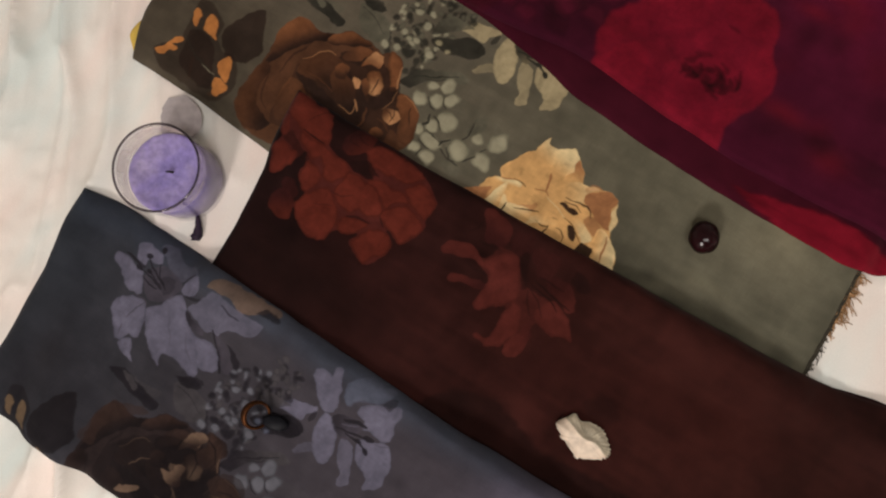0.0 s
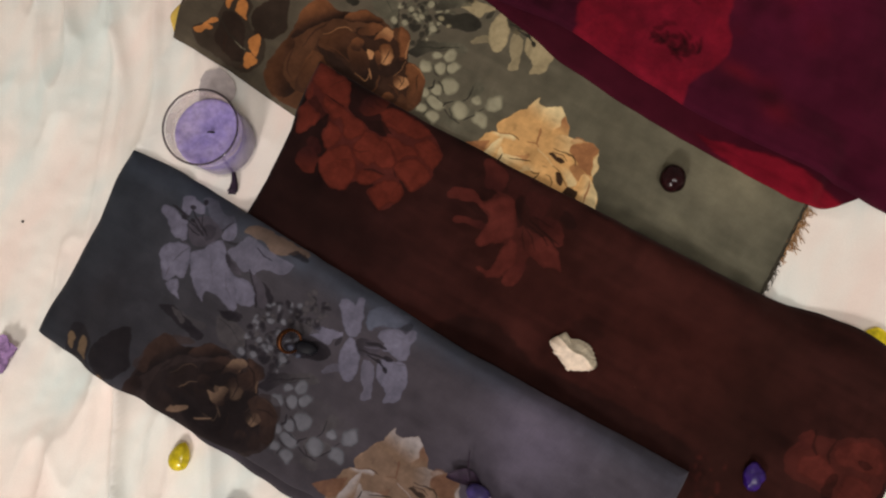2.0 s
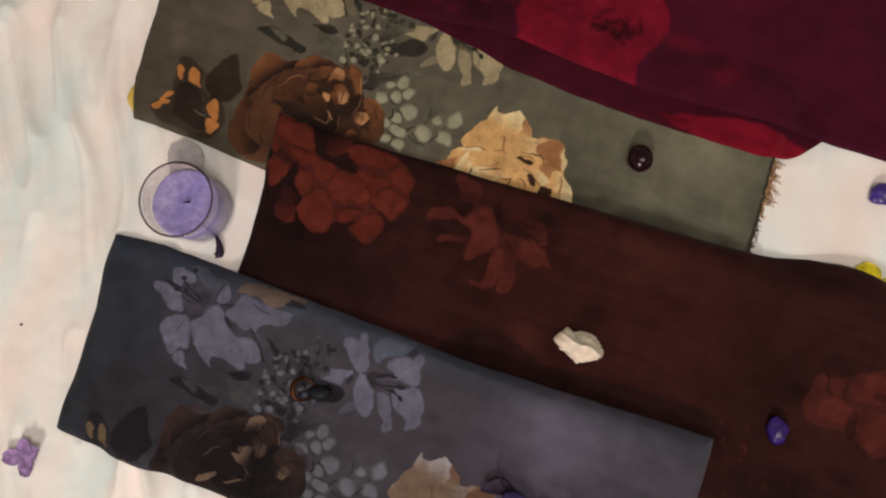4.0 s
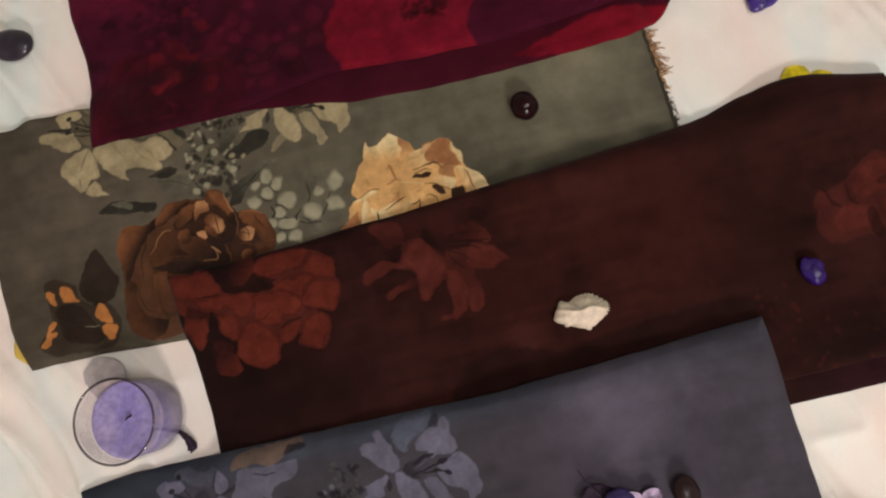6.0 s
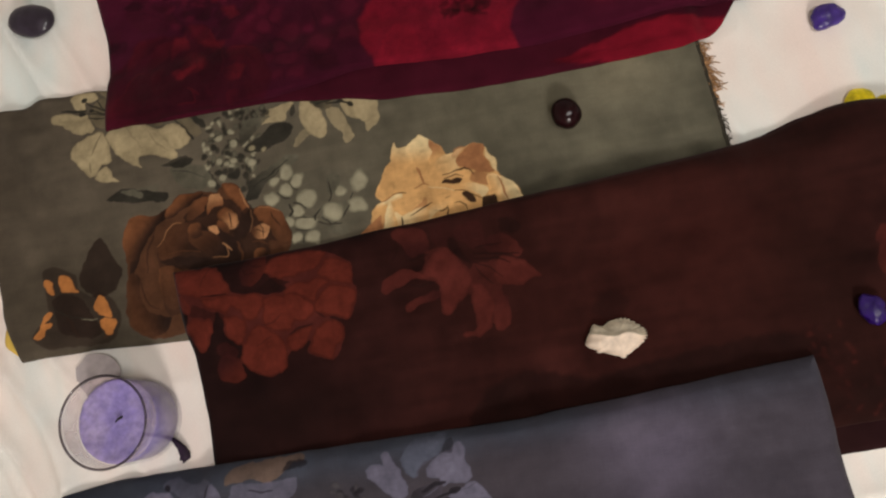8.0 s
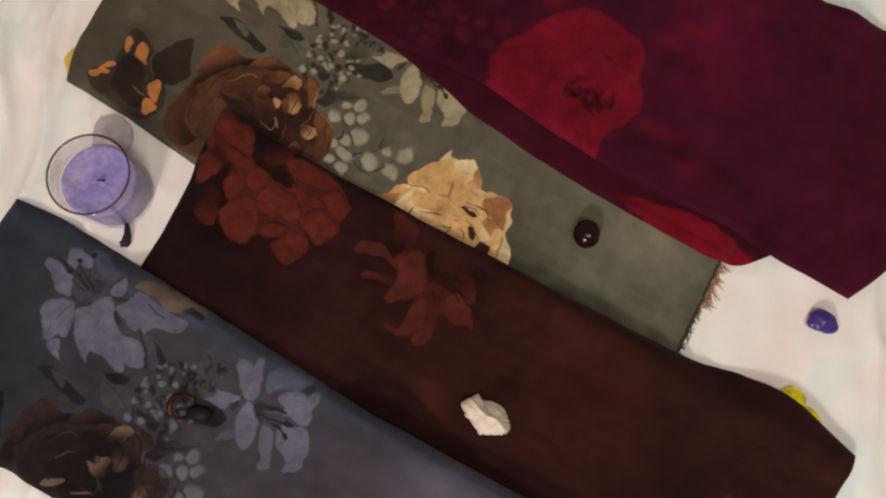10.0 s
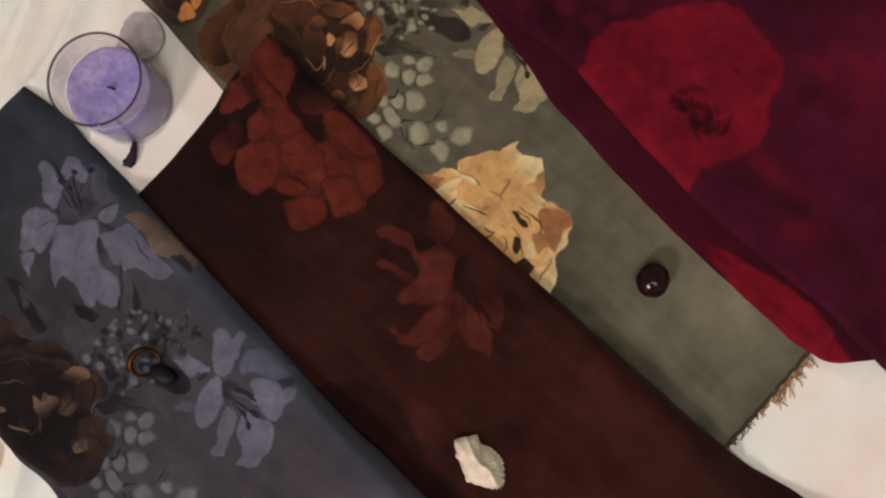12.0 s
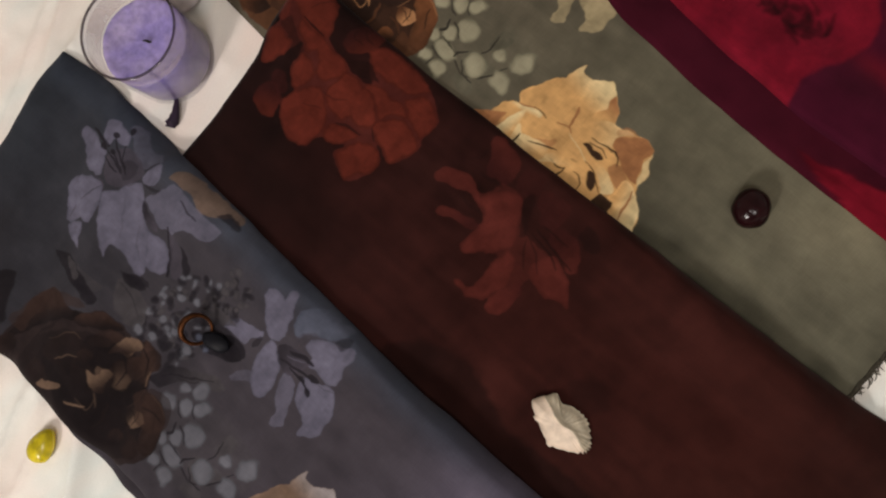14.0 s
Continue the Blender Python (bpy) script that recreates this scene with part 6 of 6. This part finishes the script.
def sea_shell(x, y, turn):
    """A broken half shell: a pale body under a weathered fan, notched beside it."""
    corners = [Vector(q) for q in ((-0.0234, -0.0106), (-0.0214, 0.0008), (-0.0196, 0.0068), (-0.012, 0.0066), (-0.006, 0.0122), (0.006, 0.0158), (0.021, 0.0098), (0.0228, 0.0015), (0.009, -0.0143), (-0.0113, -0.014))]
    nu, nv = 120, 18
    lip = []
    for i in range(nu):
        u = i / nu * len(corners)
        k, f = int(u), u % 1
        a, b, c, d = (corners[(k + q) % len(corners)] for q in (-1, 0, 1, 2))
        s = 0.4
        m0, m1 = s * (c - a), s * (d - b)
        q = (2 * f ** 3 - 3 * f ** 2 + 1) * b + (f ** 3 - 2 * f ** 2 + f) * m0 + (3 * f ** 2 - 2 * f ** 3) * c + (f ** 3 - f ** 2) * m1
        jag = 0.045 * (i % 3 - 1) if 4.4 < u < 7.2 else 0.03 * noise.noise(Vector((i * 0.5, 3, 0)))
        if abs(u - 8.1) < 0.1 or abs(u - 9.0) < 0.1:
            jag += 0.09
        lip.append(q * (1 + jag))

    def seam(px):
        return -0.0012 + 0.006 / (1 + math.exp(-(px - 0.003) / 0.002)) - 0.05 * max(0, px - 0.008)
    top, low, faces = [], [], []
    for q in lip:
        for j in range(nv):
            f = (j + 0.15) / (nv - 0.85)
            px, py = q.x * f + 0.001 * (1 - f), q.y * f
            back = py - seam(px)
            z = 0.0095 * (1 - f ** 2.4) ** 0.6 + 0.0022 * math.exp(-(back / 0.002) ** 2) * (1 - f ** 3)
            if back > 0:
                z -= 0.18 * back + 0.0003 * math.sin(9 * math.atan2(py + 0.004, px) * 3) * f
            z = max(0.0014, z + 0.0012 * noise.noise(Vector((px * 130, py * 130, 1))))
            top.append((px, py, z))
            low.append((px, py, z - 0.0012))
    n = len(top)
    for i in range(nu):
        for j in range(nv - 1):
            k, m = i * nv + j, (i + 1) % nu * nv + j
            faces += [(k, k + 1, m + 1, m), (n + k, n + m, n + m + 1, n + k + 1)]
        k, m = i * nv + nv - 1, (i + 1) % nu * nv + nv - 1
        faces.append((k, n + k, n + m, m))
    faces += [tuple(i * nv for i in range(nu)), tuple(n + i * nv for i in range(nu - 1, -1, -1))]
    ob = link_mesh("sea_shell", top + low, faces, SHELL)
    ob.data.materials.append(SHELL_GREY)
    for face in ob.data.polygons:
        mid = face.center
        if mid.y > seam(mid.x) + 0.0012 * noise.noise(Vector((mid.x * 200, mid.y * 200, 4))):
            face.material_index = 1
    ob.matrix_world = pose(x, y, float(support(x, y, 2)) + 0.0003, 0, 0, turn)
    tagged(ob, "broken cream-white sea shell on the brown scarf", "shell")


sea_shell(0.191, -0.066, -20)


def finger_ring(x, y, turn):
    """A brass ring lying tilted, its dark stone to one side."""
    ob = tagged(new("finger_ring"), "brass ring with a black stone on the grey scarf", "ring")
    ob.matrix_world = pose(x, y, float(support(x, y, 2)) + 0.0012, 0, 0, turn)
    bm = bmesh.new()
    n, m = 48, 10
    rings = []
    for i in range(n):
        a = 2 * math.pi * i / n
        w = 0.0012 + 0.0012 * (0.5 - 0.5 * math.cos(a)) ** 2
        rings.append([bm.verts.new(((0.0112 + w * math.cos(b)) * math.cos(a), (0.0112 + w * math.cos(b)) * math.sin(a), 1.7 * w * math.sin(b))) for b in (2 * math.pi * k / m for k in range(m))])
    for i in range(n):
        p, q = rings[i], rings[(i + 1) % n]
        for k in range(m):
            bm.faces.new((p[k], p[(k + 1) % m], q[(k + 1) % m], q[k]))
    tilt = pose(0, 0, 0.0088, 0, 38, 0)
    bmesh.ops.transform(bm, matrix=tilt, verts=bm.verts)
    part("band", bm, AMBER, ob, "worn brass band")
    bm = bmesh.new()
    bmesh.ops.create_icosphere(bm, subdivisions=3, radius=1)
    for v in bm.verts:
        v.co = Vector((0.0115 * v.co.x, 0.0068 * v.co.y, 0.0042 * v.co.z)) * (1 + 0.08 * noise.noise(v.co * 2))
    bmesh.ops.transform(bm, matrix=pose(0.0165, -0.002, 0.0042, 0, 6, 0), verts=bm.verts)
    part("gem", bm, JET, ob, "black stone")


finger_ring(-0.053, -0.195, 14)


def dried_petal(x, y, size, turn, mat, seed, label):
    """A few crumpled, frilled petals lying in a heap."""
    ob = tagged(new("dried_petal"), label, "dried flower", "dried petals")
    ob.matrix_world = pose(x, y, float(support(x, y, 2)) + 0.0008, 0, 0, turn)
    rnd = random.Random(seed)
    for i in range(4):
        spin, n, m = 95 * i + rnd.uniform(-25, 25), 14, 10
        top, faces = [], []
        for a in range(n):
            f = a / (n - 1)
            half = 0.42 * size * math.sin(math.pi * min(1, 0.12 + 0.83 * f)) ** 0.6
            for b in range(m):
                g = 2 * b / (m - 1) - 1
                p = Vector((size * f * (1 + 0.14 * noise.noise(Vector((g * 3, seed + i, 0)))), half * g, 0))
                p.z = 0.003 + 0.14 * size * abs(noise.noise(p * (3.2 / size) + Vector((seed, i, 0)))) + 0.16 * size * f * (0.4 + g * g) + 0.0006 * i
                top.append(tuple(pose(0, 0, 0, 0, 0, spin) @ p))
        k = len(top)
        low = [(q[0], q[1], q[2] - 0.0005) for q in top]
        for a in range(n - 1):
            for b in range(m - 1):
                c = a * m + b
                faces += [(c, c + m, c + m + 1, c + 1), (k + c, k + c + 1, k + c + m + 1, k + c + m)]
        link_mesh("petal", top + low, faces, mat, ob)


dried_petal(-0.312, -0.36, 0.02, -70, DRIED, 2, "crumpled dried lilac flower on the white cloth")
dried_petal(0.196, -0.236, 0.0185, 30, PALEPETAL, 5, "pale frilled dried petal on the grey scarf")


def stem_bit(x, y, turn):
    """A twisted bit of dried stem that widens to a bud at its foot."""
    bm = bmesh.new()
    rings = []
    for i in range(16):
        f = i / 15
        r = 0.002 + 0.0048 * f ** 2 * (1 if f < 0.93 else 0.5)
        c = Vector((0.003 * math.sin(3 * f), -0.026 * f, 0.004 + 0.001 * math.sin(5 * f)))
        rings.append([bm.verts.new(c + Vector((r * (1 + 0.3 * noise.noise(Vector((i * 0.6, a, 2)))) * math.cos(a), 0, 0.8 * r * math.sin(a)))) for a in (2 * math.pi * k / 9 for k in range(9))])
    for p, q in zip(rings, rings[1:]):
        for k in range(9):
            bm.faces.new((p[k], p[(k + 1) % 9], q[(k + 1) % 9], q[k]))
    bm.faces.new(rings[0])
    bm.faces.new(rings[-1][::-1])
    bmesh.ops.recalc_face_normals(bm, faces=bm.faces)
    ob = part("dried_twig", bm, STEM, None)
    ob.matrix_world = pose(x, y, float(support(x, y, 2)), 0, 0, turn)
    tagged(ob, "dark purple dried twig beside the glass candle", "dried twig")


stem_bit(-0.202, -0.077, 28)


def curled_leaf(x, y, turn):
    """A shrivelled dark leaf: a curled, cupped blade and a thin stalk that arches away from it."""
    ob = tagged(new("dried_leaf"), "shrivelled black-purple dried leaf with thin stalk on the grey scarf", "dried leaf")
    ob.matrix_world = pose(x, y, float(support(x, y, 2)) + 0.0006, 0, 0, turn)
    n, m = 18, 9
    top, faces = [], []
    for i in range(n):
        f = i / (n - 1)
        half = 0.0075 * math.sin(math.pi * (0.06 + 0.88 * f)) ** 0.8
        for j in range(m):
            g = 2 * j / (m - 1) - 1
            bend = 0.9 * f
            px, py = 0.034 * (f - 0.5), half * g + 0.006 * math.sin(3 * bend)
            pz = 0.0012 + 0.0045 * g * g * (0.4 + 0.6 * f) + 0.0014 * noise.noise(Vector((px * 160, py * 160, 7)))
            top.append((px, py, max(0.0006, pz)))
    low = [(a, b, c - 0.0005) for a, b, c in top]
    k = len(top)
    for i in range(n - 1):
        for j in range(m - 1):
            c = i * m + j
            faces += [(c, c + m, c + m + 1, c + 1), (k + c, k + c + 1, k + c + m + 1, k + c + m)]
    link_mesh("blade", top + low, faces, STEM, ob)
    bm = bmesh.new()
    rings = []
    for i in range(14):
        f = i / 13
        r = 0.00095 * (1 - 0.55 * f)
        c = Vector((0.004 - 0.013 * f + 0.004 * f * f, 0.003 + 0.027 * f, 0.003 + 0.004 * math.sin(2.6 * f)))
        rings.append([bm.verts.new(c + Vector((r * math.cos(a), 0.3 * r * math.sin(a), r * math.sin(a)))) for a in (2 * math.pi * q / 7 for q in range(7))])
    for p, q in zip(rings, rings[1:]):
        for i in range(7):
            bm.faces.new((p[i], p[(i + 1) % 7], q[(i + 1) % 7], q[i]))
    bm.faces.new(rings[0])
    bm.faces.new(rings[-1][::-1])
    bmesh.ops.recalc_face_normals(bm, faces=bm.faces)
    part("stalk", bm, STEM, ob, "thin curved stalk")


curled_leaf(0.16, -0.224, 8)


def fallen_petal(x, y, long, wide, turn):
    """One broad petal lying flat, its rim a little cupped and ribbed towards the foot."""
    n, m = 22, 15
    top, faces = [], []
    for i in range(n):
        f = i / (n - 1)
        half = 0.5 * wide * math.sin(math.pi * (0.05 + 0.9 * f ** 0.8)) ** 0.55
        for j in range(m):
            g = 2 * j / (m - 1) - 1
            px, py = long * (f - 0.5), half * g * (1 + 0.04 * noise.noise(Vector((f * 6, g, 2))))
            pz = 0.0008 + 0.0016 * (g * g + (2 * f - 1) ** 2) * 0.5 + 0.0004 * math.cos(9 * g) * (1 - f) + 0.0005 * noise.noise(Vector((px * 120, py * 120, 3)))
            top.append((px, py, max(0.0005, pz)))
    low = [(a, b, c - 0.0004) for a, b, c in top]
    k = len(top)
    for i in range(n - 1):
        for j in range(m - 1):
            c = i * m + j
            faces += [(c, c + m, c + m + 1, c + 1), (k + c, k + c + 1, k + c + m + 1, k + c + m)]
    ob = link_mesh("fallen_petal", top + low, faces, ASHEN)
    ob.matrix_world = pose(x, y, float(support(x, y, 2)) + 0.0012, 0, 0, turn)
    tagged(ob, "flat ashen lilac petal on the white cloth by the candle", "petal")


fallen_petal(-0.262, -0.0125, 0.041, 0.041, 132)
